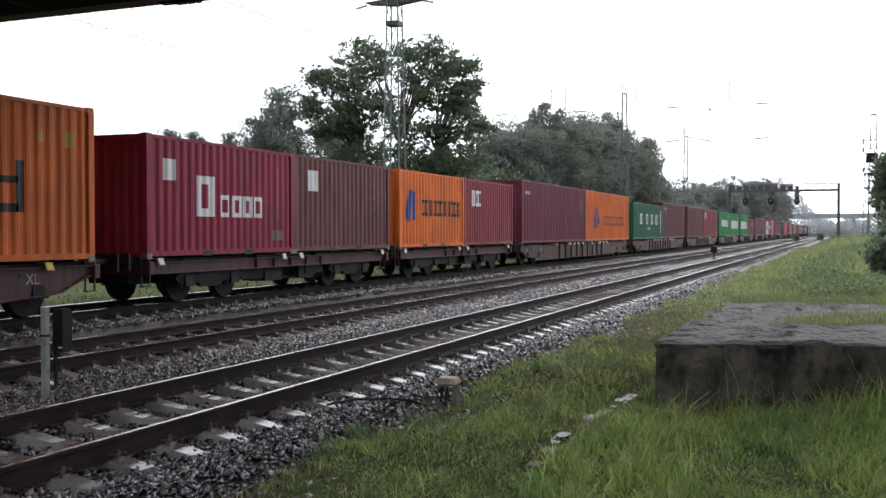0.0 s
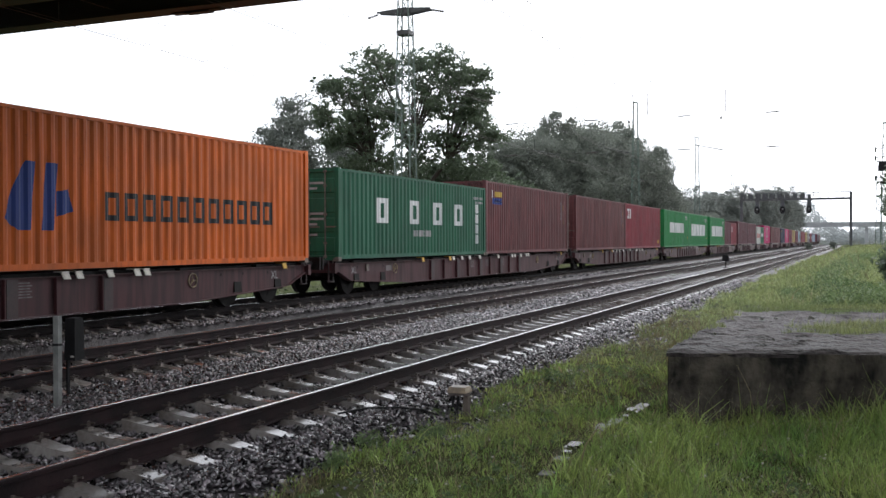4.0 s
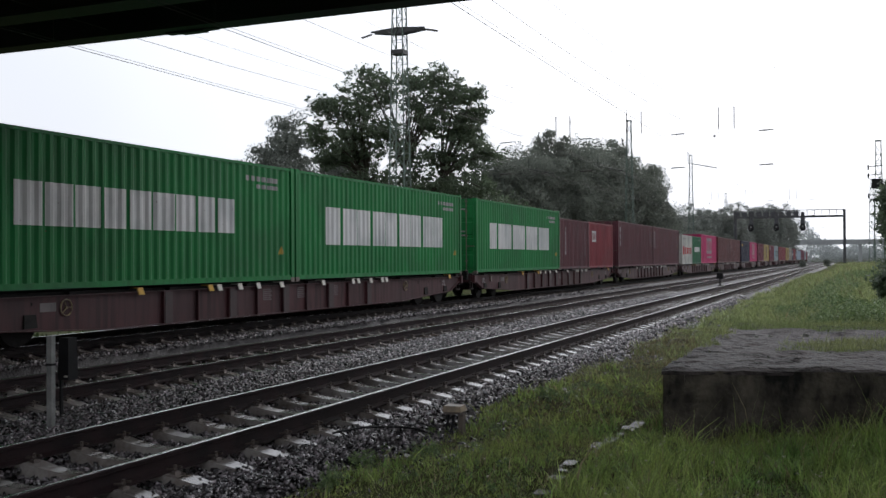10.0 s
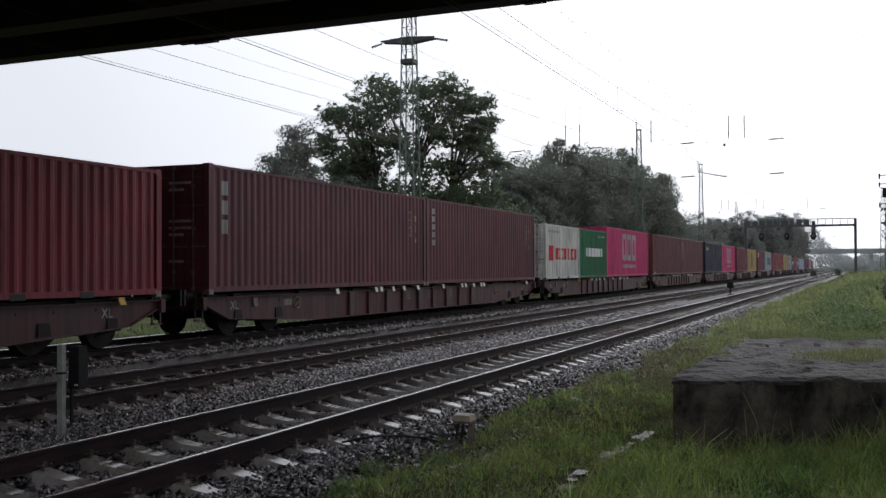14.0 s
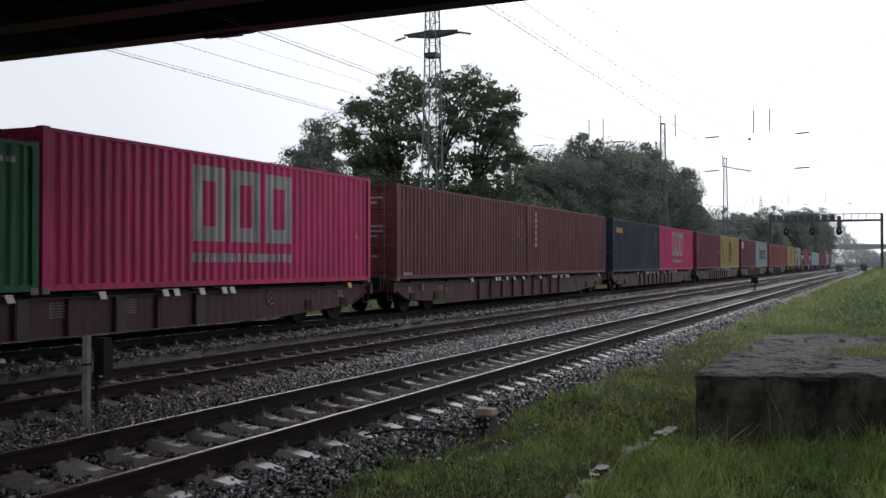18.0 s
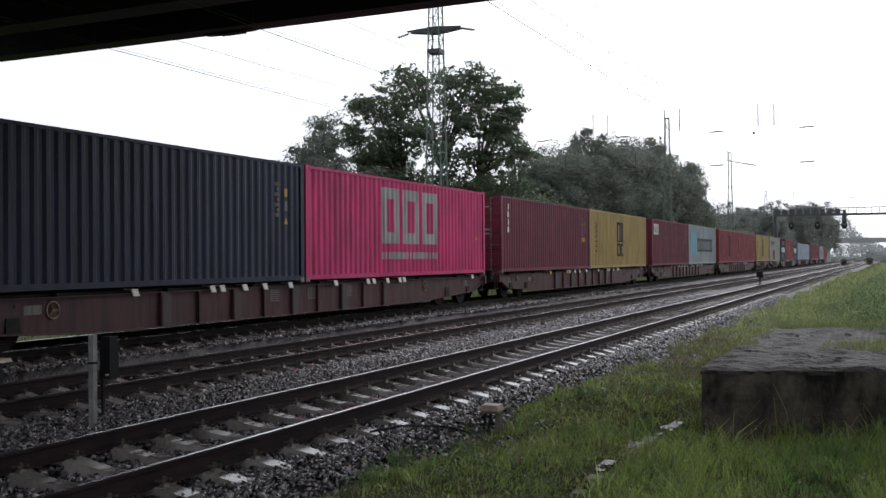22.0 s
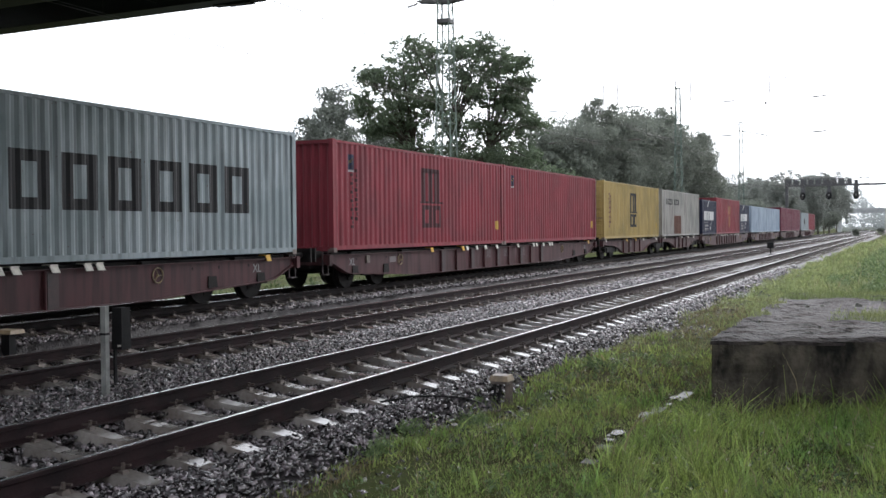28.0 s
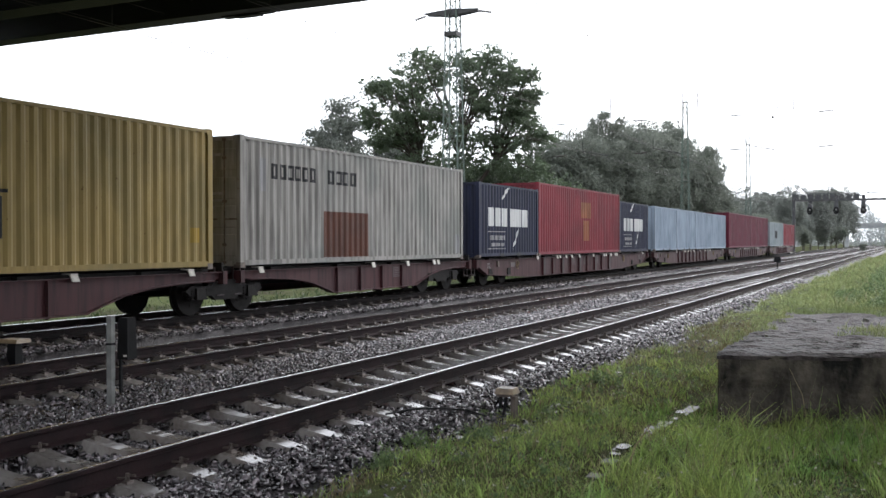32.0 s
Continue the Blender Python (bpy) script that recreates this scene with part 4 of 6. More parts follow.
    container(FT20, STD, "russet", "brown-red twenty-foot container with a white label", 23.53,
              [("paper_label", [rect(0.85, 1.35, 1.65, 2.2)], "white", "white paper label"), ("number_bar", vert(4.9, 0.8, 2.2, 8, 0.1) + vert(5.25, 1.2, 2.3, 5, 0.1), "dimlabel", "pale number bars")])
    wagon("short", 30.57, [0.3, 5.4, 6.3, 11.4])
    container(FT20, STD, "orange", "orange twenty-foot container with a blue logo", 30.36, short_orange_marks)
    container(FT20, STD, "red", "faded red twenty-foot container with a white logo", 36.48, small_white_mark(0.9, 1.55))
    # eighty-foot wagons
    q = 43.94
    long_wagon(q, True)
    container(FT40, HC, "maroon", "tall maroon forty-foot container", q, [("number_bar", glyphs(0.6, 1.5, 2.25, 2.4, 4), "greylabel", "pale number bars"), tally, caution])
    container(FT40, HC, "orange", "bright orange forty-foot container with a blue logo", q + 12.28, long_orange_marks())
    q = 70.11
    long_wagon(q, True)
    container(FT40, STD, "bottle", "bottle-green forty-foot container with widely spaced white letters", q,
              [("lettering", sum([glyphs(y, y + 0.85, 1.1, 1.85, 1, "pair", gap=0.1, weight=0.3) for y in (2.5, 4.9, 6.9, 8.95)], []), "white", "four broad white letter blocks"),
               ("small_lettering", glyphs(5.3, 6.8, 0.7, 0.9, 8), "greylabel", "small pale bars"), ("paper_label", [rect(11.1, 11.5, 0.45 + 0.38 * k, 0.78 + 0.38 * k) for k in range(4)], "white", "white paper label"), ("number_bar", glyphs(10.8, 11.9, 2.1, 2.2, 6) + glyphs(11.1, 11.9, 1.95, 2.03, 4), "greylabel", "pale number bars")], True)
    container(FT40, HC, "russet", "red-brown forty-foot container with a small blue sign", q + 12.28,
              [("sign_board", [rect(0.75, 2.05, 2.0, 2.25)], "blue", "blue sign panel"), ("sign_stripe", [rect(1.1, 2.05, 2.3, 2.5)], "label", "yellow sign panel"), ("sign_edge", [rect(0.72, 0.9, 2.25, 2.55), rect(1.0, 1.9, 2.08, 2.16)], "white", "white sign strokes"), tally, caution])
    q = 96.28
    long_wagon(q, True)
    container(FT40, HC, "russet", "red-brown forty-foot container with door markings", q, [tally, caution], True)
    container(FT40, HC, "red", "red forty-foot container with a small white logo", q + 12.28, small_white_mark(0.5, 1.95) + [("warning_sign", [rect(11.2, 11.6, 0.35, 0.6)], "label", "yellow sticker")])
    q = 122.50
    long_wagon(q, True)
    container(FT40, HC, "green", "bright green forty-foot container with white letter blocks", q, green40(2.6, 9.5, 1.18, 1.96), True)
    container(FT40, HC, "green", "bright green forty-foot container with white letter blocks", q + 12.28, green40(1.65, 10.45, 0.97, 2.0), True)
    q = 148.62
    long_wagon(q, True)
    container(FT40, HC, "green", "bright green forty-foot container with white letter blocks", q, green40(1.65, 10.45, 0.97, 2.0), True)
    container(FT20, STD, "brown", "dark brown twenty-foot container with upright white lettering", q + 12.28, [("lettering", vert(1.0, 0.75, 2.2, 6), "greylabel", "upright column of pale letter blocks"), ("number_bar", [rect(5.2, 5.28, 0.7, 2.2)], "greylabel", "pale number bars")])
    container(FT20, STD, "red", "red twenty-foot container with a white logo", q + 18.42, small_white_mark(0.7, 1.5))
    q = 174.76
    long_wagon(q)
    for k in (0, 1):
        container(FT40, HC, "brown", "dark brown forty-foot container with upright pale lettering", q + 12.28 * k, [("lettering", vert(0.5, 1.3, 2.6, 3 + 2 * k), "greylabel", "upright column of pale letter blocks"), tally, caution], k == 0)
    q = 200.97
    long_wagon(q, True)
    container(FT20, STD, "cream", "weathered cream twenty-foot container with red lettering", q, [("lettering", glyphs(1.7, 3.6, 0.95, 1.5, 4, "pair", weight=0.32) + glyphs(3.9, 5.5, 0.95, 1.5, 4, "pair", weight=0.32), "letterred", "red letter blocks"), ("logo", [rect(0.6, 1.3, 0.9, 1.6)], "letterred", "red square mark"), ("number_bar", glyphs(0.4, 2.4, 2.2, 2.32, 10), "greylabel", "faint bars")], True)
    container(FT20, STD, "deepgreen", "deep green twenty-foot container with white letter blocks", q + 6.14, [("lettering", glyphs(1.4, 5.0, 1.15, 1.6, 9, gap=0.12), "white", "white letter blocks"), ("number_bar", glyphs(4.1, 5.6, 2.2, 2.3, 6), "greylabel", "pale bars")])
    container(FT40, HC, "magenta", "bright magenta forty-foot container with a large pale logo", q + 12.28, pink_marks)
    q = 227.15
    long_wagon(q)
    container(FT40, HC, "russet", "rust-brown forty-foot container with door markings", q, [tally, caution, ("paper_label", glyphs(0.5, 1.1, 0.1, 0.25, 2), "greylabel", "scuffed pale label")], True)
    container(FT40, HC, "russet", "rust-brown forty-foot container with upright pale lettering", q + 12.28, [("lettering", vert(0.75, 1.15, 2.65, 6), "greylabel", "upright column of pale letter blocks")])
    q = 253.34
    long_wagon(q)
    container(FT40, HC, "navy", "dark navy forty-foot container with small yellow marks", q, [("lettering", glyphs(0.7, 2.3, 2.15, 2.42, 5), "label", "short row of yellow blocks"), tally, caution], True)
    container(FT40, HC, "magenta", "bright magenta forty-foot container with a large pale logo", q + 12.28, pink_marks)
    q = 279.51
    long_wagon(q, True)
    container(FT40, HC, "maroon", "maroon forty-foot container with upright white lettering", q, [("lettering", vert(0.7, 1.5, 2.65, 4), "white", "upright column of white letter blocks"), ("warning_sign", [rect(10.9, 11.4, 1.3, 1.5)], "label", "yellow sticker"), tally, caution], True)
    container(FT40, HC, "yellow", "mustard-yellow forty-foot container with a dark logo", q + 12.28, stacked_mark("black"))
    q = 305.73
    long_wagon(q, True)
    container(FT40, HC, "maroon", "maroon forty-foot container with a small white logo", q, [("logo", [rect(0.5, 1.9, 1.95, 2.6)], "white", "small white panel"), ("logo_stroke", glyphs(0.65, 1.8, 2.1, 2.45, 3, "pair"), "maroon", "strokes of the mark"), tally, caution])
    container(FT40, HC, "grey", "pale grey forty-foot container with a blue star logo", q + 12.28,
              [("logo_field", [rect(1.35, 2.85, 0.65, 2.4)], "sky", "light blue square"), ("lettering", glyphs(3.4, 10.4, 0.95, 1.95, 6, "pair", gap=0.22, weight=0.3), "black", "dark letter blocks")])
    q = 331.95
    long_wagon(q, True)
    sticker = [("sign_board", [rect(0.85, 1.18, 2.15, 2.55)], "navy", "navy-blue sticker"), ("sign_stripe", [[(0.9, 2.3), (1.13, 2.42), (1.13, 2.5), (0.9, 2.38)]], "label", "yellow slanting stripe"), ("sign_edge", [rect(0.86, 1.17, 2.09, 2.145)], "greylabel", "pale sticker edge")]
    container(FT40, HC, "red", "red forty-foot container with a dark logo", q, stacked_mark("ghost") + sticker)
    container(FT40, HC, "red", "red forty-foot container with faint marks", q + 12.28, sticker + [ ("warning_sign", [rect(11.5, 11.8, 0.6, 0.9)], "label", "yellow sticker")])
    # articulated pair
    q = 357.94
    wagon("half", q - 0.1, [0.5, 4.6, 6.6, 8.4, 11.6], (4.6, 6.6), (3.7, 6.0))
    container(FT40, HC, "yellow", "mustard-yellow forty-foot container with a dark logo", q, stacked_mark("black"), True)
    q = 371.10
    wagon("half", q + 0.1, [0.7, 6.0, 8.1, 9.9, 10.2], (), (7.6,), True)
    container(FT40, HC, "pale", "dirty pale-grey forty-foot container with a rusty patch", q, [("lettering", glyphs(1.2, 3.2, 2.0, 2.35, 6, "pair") + glyphs(3.7, 5.2, 2.0, 2.35, 4, "pair"), "black", "dark letter blocks"), ("repair_patch", [rect(3.5, 5.8, 0.18, 1.32)], "rustpatch", "rust-brown repaired patch"), ("paper_label", [rect(0.75, 1.0, 1.7, 2.45), rect(11.6, 11.95, 0.2, 0.8)], "greylabel", "grey patches")], True)
    q = 384.67
    blue_marks = [("lettering", glyphs(0.9, 2.7, 1.1, 1.75, 3, gap=0.1) + glyphs(2.95, 4.9, 1.1, 1.75, 3, gap=0.1), "white", "white letter blocks"), ("swoosh", arc(3.2, 1.45, 1.15, 95, 150, 0.14) + arc(2.6, 1.45, 1.35, -60, -15, 0.14), "white", "white curved strokes"),
           ("small_lettering", [rect(0.9, 2.6, 0.9, 0.93), rect(0.9, 2.6, 0.3, 0.33)] + glyphs(1.0, 2.5, 0.62, 0.78, 9) + glyphs(1.2, 2.4, 0.4, 0.52, 7), "greylabel", "rows of small pale bars")]
    long_wagon(q)
    container(FT20, STD, "navy", "navy-blue twenty-foot container with white lettering", q, blue_marks)
    container(FT40, HC, "red", "red forty-foot container with a worn ochre mark", q + 6.14, [("logo", [rect(5.7, 7.3, 1.6, 2.3), rect(6.0, 7.0, 0.6, 1.5)], "ochre", "worn ochre mark")])
    container(FT20, STD, "navy", "navy-blue twenty-foot container with white lettering", q + 18.42, blue_marks)
    q = 410.85
    long_wagon(q)
    container(FT20, STD, "bluegrey", "plain light blue-grey twenty-foot container", q)
    container(FT20, STD, "bluegrey", "plain light blue-grey twenty-foot container", q + 6.14)
    container(FT40, STD, "bluegrey", "plain light blue-grey forty-foot container", q + 12.28)
    q = 437.00
    long_wagon(q)
    container(FT40, HC, "maroon", "plain maroon corrugated forty-foot container", q)
    container(FT40, HC, "maroon", "plain maroon corrugated forty-foot container", q + 12.28)
    q = 463.20
    long_wagon(q)
    container(FT40, STD, "grey", "grey forty-foot container with a dark mark", q, [("logo", [rect(4.5, 6.5, 0.9, 1.7)], "black", "dark mark")])
    container(FT40, STD, "red", "red forty-foot container at the end of the train", q + 12.28)


def travelled(t):
    return 11.200 * t - 0.00573 * t * t


def motions():
    times = (0.0, 4.0, 8.0, 12.0, 16.0, 20.0, 24.0, 28.0, 32.0)
    for ob, q, z in MOVERS:
        walk(ob, [(t, pose(FAR, q - travelled(t), z)) for t in times])
    # the wheels roll while they pass close by
    start = {ob: q for ob, q, _ in MOVERS}
    for wheel, ob, along, dy in WHEELS:
        q = start[ob] + along
        rows = [(0.0, 0.0)]
        t0, t1 = ((q - y) / 11.1 for y in (46.0, 11.0))
        if t1 > 0.2 and t0 < 32:
            t, turn = max(t0, 0.06), 0.0
            while t < min(t1, 31.95):
                rows.append((t, turn))
                t, turn = t + 0.055, turn + math.degrees(0.055 * 11.05 / 0.46)
        rows.append((32.0, rows[-1][1]))
        walk(wheel, [(t, pose(0, dy, 0.46, a)) for t, a in rows])


# ---- masts, headspans and wires ----
def lattice_mast(label, x, y, z_top, half0, half1, arm_z=None, panels=14):
    t = thing("lattice_mast", label, "catenary mast", pose(x, y, GROUND - 0.1), group="lattice masts beside the line")
    h = z_top - GROUND + 0.1

    def corner(i, z):
        s = half0 + (half1 - half0) * z / h
        return (s * (-1, 1, 1, -1)[i], s * (-1, -1, 1, 1)[i], z)

    for i in range(4):
        part("leg", Geo().bar(corner(i, 0), corner(i, h), 0.055, 4, r2=0.04).mesh("leg", M_MAST), t)
    for i in range(4):
        j, g, z = (i + 1) % 4, Geo(), 0.4
        step = (h - 0.8) / panels
        for k in range(panels):
            a, b = (i, j) if k % 2 else (j, i)
            if arm_z and x < 0:
                part("brace", Geo().bar(corner(a, z), corner(b, z + step), 0.026, 4).mesh("brace", M_MAST), t)
                part("brace", Geo().bar(corner(i, z), corner(j, z), 0.02, 4).mesh("brace", M_MAST), t)
            else:
                g.bar(corner(a, z), corner(b, z + step), 0.026, 4)
                g.bar(corner(i, z), corner(j, z), 0.02, 4)
            z += step
        if g.v:
            tagged(part("bracing", g.mesh("bracing", M_MAST), t), kind="stuff")
    part("footing", Geo().box(-half0 - 0.25, half0 + 0.25, -half0 - 0.25, half0 + 0.25, -0.6, 0.25, taper=0.04).mesh("footing", M_CONC), t)
    part("cap", Geo().box(-half1 - 0.06, half1 + 0.06, -half1 - 0.06, half1 + 0.06, h, h + 0.12).mesh("cap", M_MAST), t)
    if arm_z:
        z = arm_z - GROUND + 0.1
        g = Geo()
        for yy in (-half1, half1):
            g.prism([(-1.65, z + 0.02), (0, z - 0.18), (1.65, z + 0.02), (1.65, z + 0.1), (0, z + 0.22), (-1.65, z + 0.1)], "y", yy - 0.03, yy + 0.03)
        for k in range(-3, 4):
            g.box(k * 0.5 - 0.03, k * 0.5 + 0.03, -half1, half1, z + 0.02, z + 0.08)
        part("crossarm", g.mesh("crossarm", M_ARM), t, "dark steel crossarm")
        part("collar", Geo().box(-half1 - 0.12, half1 + 0.12, -half1 - 0.12, half1 + 0.12, z - 1.3, z - 1.05).mesh("collar", M_ARM), t, "dark steel collar")
        for s in (-1, 1):
            g = Geo()
            for k in range(5):
                g.bar((s * (1.72 + k * 0.13), 0, z - 0.02 - k * 0.03), (s * (1.79 + k * 0.13), 0, z - 0.035 - k * 0.03), 0.07, 8)
            g.bar((s * 1.6, 0, z + 0.03), (s * 2.4, 0, z - 0.14), 0.02, 5)
            part("insulator", g.mesh("insulator", M_INSUL), t, "brown ribbed insulator")
    return t


def wire_mesh(points, r):
    """One continuous thin tube through the points."""
    pts = [Vector(p) for p in points]
    g, n = Geo(), 4
    for k, p in enumerate(pts):
        d = (pts[min(k + 1, len(pts) - 1)] - pts[max(k - 1, 0)]).normalized()
        u = d.cross(Vector((0.31, 0.17, 0.93)))
        u = (u if u.length > 0.05 else d.orthogonal()).normalized()
        w = d.cross(u)
        g.v += [tuple(p + r * (math.cos(a) * u + math.sin(a) * w)) for a in (0.0, math.pi / 2, math.pi, 3 * math.pi / 2)]
    for k in range(len(pts) - 1):
        for a in range(n):
            b = (a + 1) % n
            g.f.append((k * n + a, k * n + b, k * n + n + b, k * n + n + a))
    g.mi = [0] * len(g.f)
    return g.mesh("wire", M_WIRE)


def sag(a, b, drop, n=10):
    return [(a[0] + (b[0] - a[0]) * k / n, a[1] + (b[1] - a[1]) * k / n, a[2] + (b[2] - a[2]) * k / n - 4 * drop * (k / n) * (1 - k / n)) for k in range(n + 1)]


def headspan(y, dz, x0, x1, r):
    """Cross-span wires between two masts, with insulators and hangers over each track."""
    t = thing("headspan", "thin cross-span wires with dark insulators over the tracks", "overhead wiring", pose(0, y, dz), group="headspans over the tracks")
    part("cross_wire", wire_mesh(sag((x0, 0, 14.2), (x1, 0, 14.2), 4.6, 16), r), t)
    part("cross_wire", wire_mesh([(x0, 0, 7.8), (x1, 0, 7.8)], r), t)
    part("cross_wire", wire_mesh([(x0, 0, 6.12), (x1, 0, 6.12)], r), t)

    def ribbed(p, q):
        g, p, q = Geo(), Vector(p), Vector(q)
        g.bar(p, q, 0.014, 5)
        for k in range(11):
            c = p + (q - p) * (k + 0.5) / 11
            d = (q - p).normalized() * 0.03
            g.bar(c - d, c + d, 0.032, 8)
        return g.mesh("insulator", M_INSUL)

    for x in (-17.0, -12.65, -7.95, -3.7):
        for z in (7.8, 6.12):
            part("insulator", ribbed((x - 0.33, 0, z), (x + 0.33, 0, z + 0.03)), t, "dark ribbed insulator")
    for x in (FAR, MID, NEAR):
        u = (x + 0.3 - x0) / (x1 - x0)
        zt = 14.2 - 4 * 4.6 * u * (1 - u)
        for dx in (0.2, 0.95):
            part("hanger", wire_mesh([(x + dx, 0, 7.6), (x + dx, 0, zt)], r), t)
            part("insulator", ribbed((x + dx, 0, 7.95), (x + dx, 0, 9.05)), t, "dark ribbed insulator")
        part("registration_arm", Geo().bar((x - 1.3, 0, 6.35), (x + 0.1, 0, 6.05), 0.025, 5).bar((x - 1.3, 0, 6.35), (x - 1.3, 0, 6.9), 0.02, 5).mesh("registration_arm", M_ARM), t)
        part("clamp", Geo().box(x - 0.05, x + 0.05, -0.05, 0.05, 7.58, 7.7).mesh("clamp", M_INSUL), t)


def make_overhead():
    supports = [-20.6, 52.6, 118.4, 168.5, 235.8, 303.0]
    lattice_mast("tall pale-green lattice mast with a dark crossarm", -23.42, 53.13, 18.1, 0.55, 0.26, 14.42)
    lattice_mast("grey-green lattice mast behind the train", -23.5, 118.9, 17.46, 0.55, 0.22)
    lattice_mast("slim grey lattice mast in the distance", -23.5, 169.0, 18.1, 0.5, 0.2)
    lattice_mast("thin lattice mast beside the gantry, far off", -25.2, 235.8, 15.9, 0.5, 0.2, panels=10)
    gear = lattice_mast("grey lattice mast among trees, carrying dark switchgear", 3.0, 117.85, 13.8, 0.55, 0.25)
    part("switch_box", Geo().box(-0.75, 0.45, -0.45, 0.3, 9.3, 10.3, taper=0.05).box(-0.6, 0.6, -0.5, 0.4, 7.9, 8.2).mesh("switch_box", M_DARK), gear, "dark switchgear box")
    for z in (8.6, 10.7, 11.6):
        part("bracket", Geo().bar((-1.1, -0.2, z), (0.4, -0.2, z + 0.1), 0.05, 5).bar((-1.0, -0.2, z - 0.35), (-1.0, -0.2, z + 0.2), 0.09, 8).mesh("bracket", M_ARM), gear, "dark bracket with an insulator")
    lattice_mast("smaller grey lattice mast among trees", 3.3, 167.95, 13.3, 0.5, 0.22)
    lattice_mast("lattice mast holding the cross-span wires", 3.45, 52.06, 15.25, 0.55, 0.25)
    for y, dz, r in ((52.6, 0.01, 0.005), (118.4, 0.03, 0.007), (168.5, 0.06, 0.008)):
        headspan(y, dz, -23.3, 3.1, r)
    for x, low in ((FAR, 6.44), (MID, 6.68), (NEAR, 6.40)):
        t = thing("catenary", "contact wire and sagging messenger wire over a track", "overhead wiring", pose(x, 0, 0), group="catenary lines over the tracks")
        part("contact_wire", wire_mesh([(0.0, -20.6, 5.88), (0.02, 18, 5.87), (0.1, 52.6, 5.9), (-0.1, 118.4, 5.96), (0.1, 168.5, 6.0), (0, 303, 6.05)], 0.0062), t)
        part("contact_wire", wire_mesh([(0.12, -20.6, 5.95), (0.1, 16, 5.90), (0.1, 52.6, 5.98), (-0.05, 118.4, 6.03), (0.1, 168.5, 6.06)], 0.004), t)
        pts, upper = [], []
        for a, b in zip(supports, supports[1:]):
            top, drop = 7.85, (7.85 - low) * ((b - a) / 73.2) ** 2
            seg = sag((0, a, top), (0, b, top), drop, 12)
            pts += seg if not pts else seg[1:]
            seg = sag((0.75, a, top + 0.12), (0.75, b, top + 0.12), drop - 0.08, 12)
            upper += seg if not upper else seg[1:]
            for k in range(1, 6):
                u = k / 6
                part("dropper", wire_mesh([(0, a + (b - a) * u, 5.9), (0, a + (b - a) * u, top - 4 * drop * u * (1 - u))], 0.004), t)
        part("messenger_wire", wire_mesh(pts, 0.0052), t)
        part("messenger_wire", wire_mesh(upper, 0.003), t)


def make_gantry():
    t = thing("signal_gantry", "dark steel signal gantry with three hanging signals across the tracks", "signal gantry", pose(0, 177.8, 0))
    x0, x1, zb, zt = -17.5, -0.60, 8.13, 9.36
    for x in (x0, x1):
        part("post", Geo().box(x - 0.22, x + 0.22, -0.22, 0.22, GROUND - 0.5, zt).mesh("post", M_GANTRY), t)
    part("deck", Geo().box(x0, x1, -0.6, 0.6, zb, zb + 0.32).mesh("deck", M_GANTRY), t)
    for yy in (-0.6, 0.6):
        g = Geo().bar((x0, yy, zt), (x1, yy, zt), 0.045, 5)
        if yy < 0:
            g.bar((x0, yy, zb + 0.75), (x0 + 10.4, yy, zb + 0.75), 0.05, 5)
        n = 15
        for k in range(n + 1):
            x = x0 + (x1 - x0) * k / n
            g.bar((x, yy, zb + 0.3), (x, yy, zt), 0.04, 4)
        part("railing", g.mesh("railing", M_GANTRY), t)
    g = Geo()
    for k in range(9):
        g.box(x0 + k * 1.15, x0 + k * 1.15 + 0.8, -0.62, -0.58, zb + 0.3, zt - 0.15)
    part("mesh_screen", g.mesh("mesh_screen", M_GANTRY), t, "dark screen panels")
    for x in (-14.95, -10.97, -6.9):
        s = part("signal_head", Geo().box(x - 0.36, x + 0.36, -0.9, -0.45, zb - 1.9, zb - 0.9).box(x - 0.28, x + 0.28, -0.5, 0.4, zb - 1.0, zt - 0.3).mesh("signal_head", M_GANTRY), t, "dark hanging signal head")
        part("shield", Geo().prism([(x + 0.46 * math.cos(a * 0.5236), zb - 1.6 + 0.62 * math.sin(a * 0.5236)) for a in range(12)], "y", -0.95, -0.9).mesh("shield", M_DARK), s)
        part("lens", Geo().bar((x, -0.98, zb - 1.45), (x, -0.94, zb - 1.45), 0.14, 10).mesh("lens", M_GLASS), s)


def make_far_bridge():
    t = thing("road_bridge", "pale concrete road bridge across the line, far off", "bridge", pose(0, 418, 0.3))
    part("deck", Geo().box(-70, 60, -5, 5, 6.3, 7.3).mesh("deck", M_BRIDGE), t)
    part("parapet", Geo().box(-70, 60, -5.2, -5.0, 7.3, 8.1).mesh("parapet", M_BRIDGE), t)
    for x in (-40, -22, 4, 22):
        part("pier", Geo().box(x - 0.6, x + 0.6, -4, 4, GROUND - 1, 6.3).mesh("pier", M_BRIDGE), t)


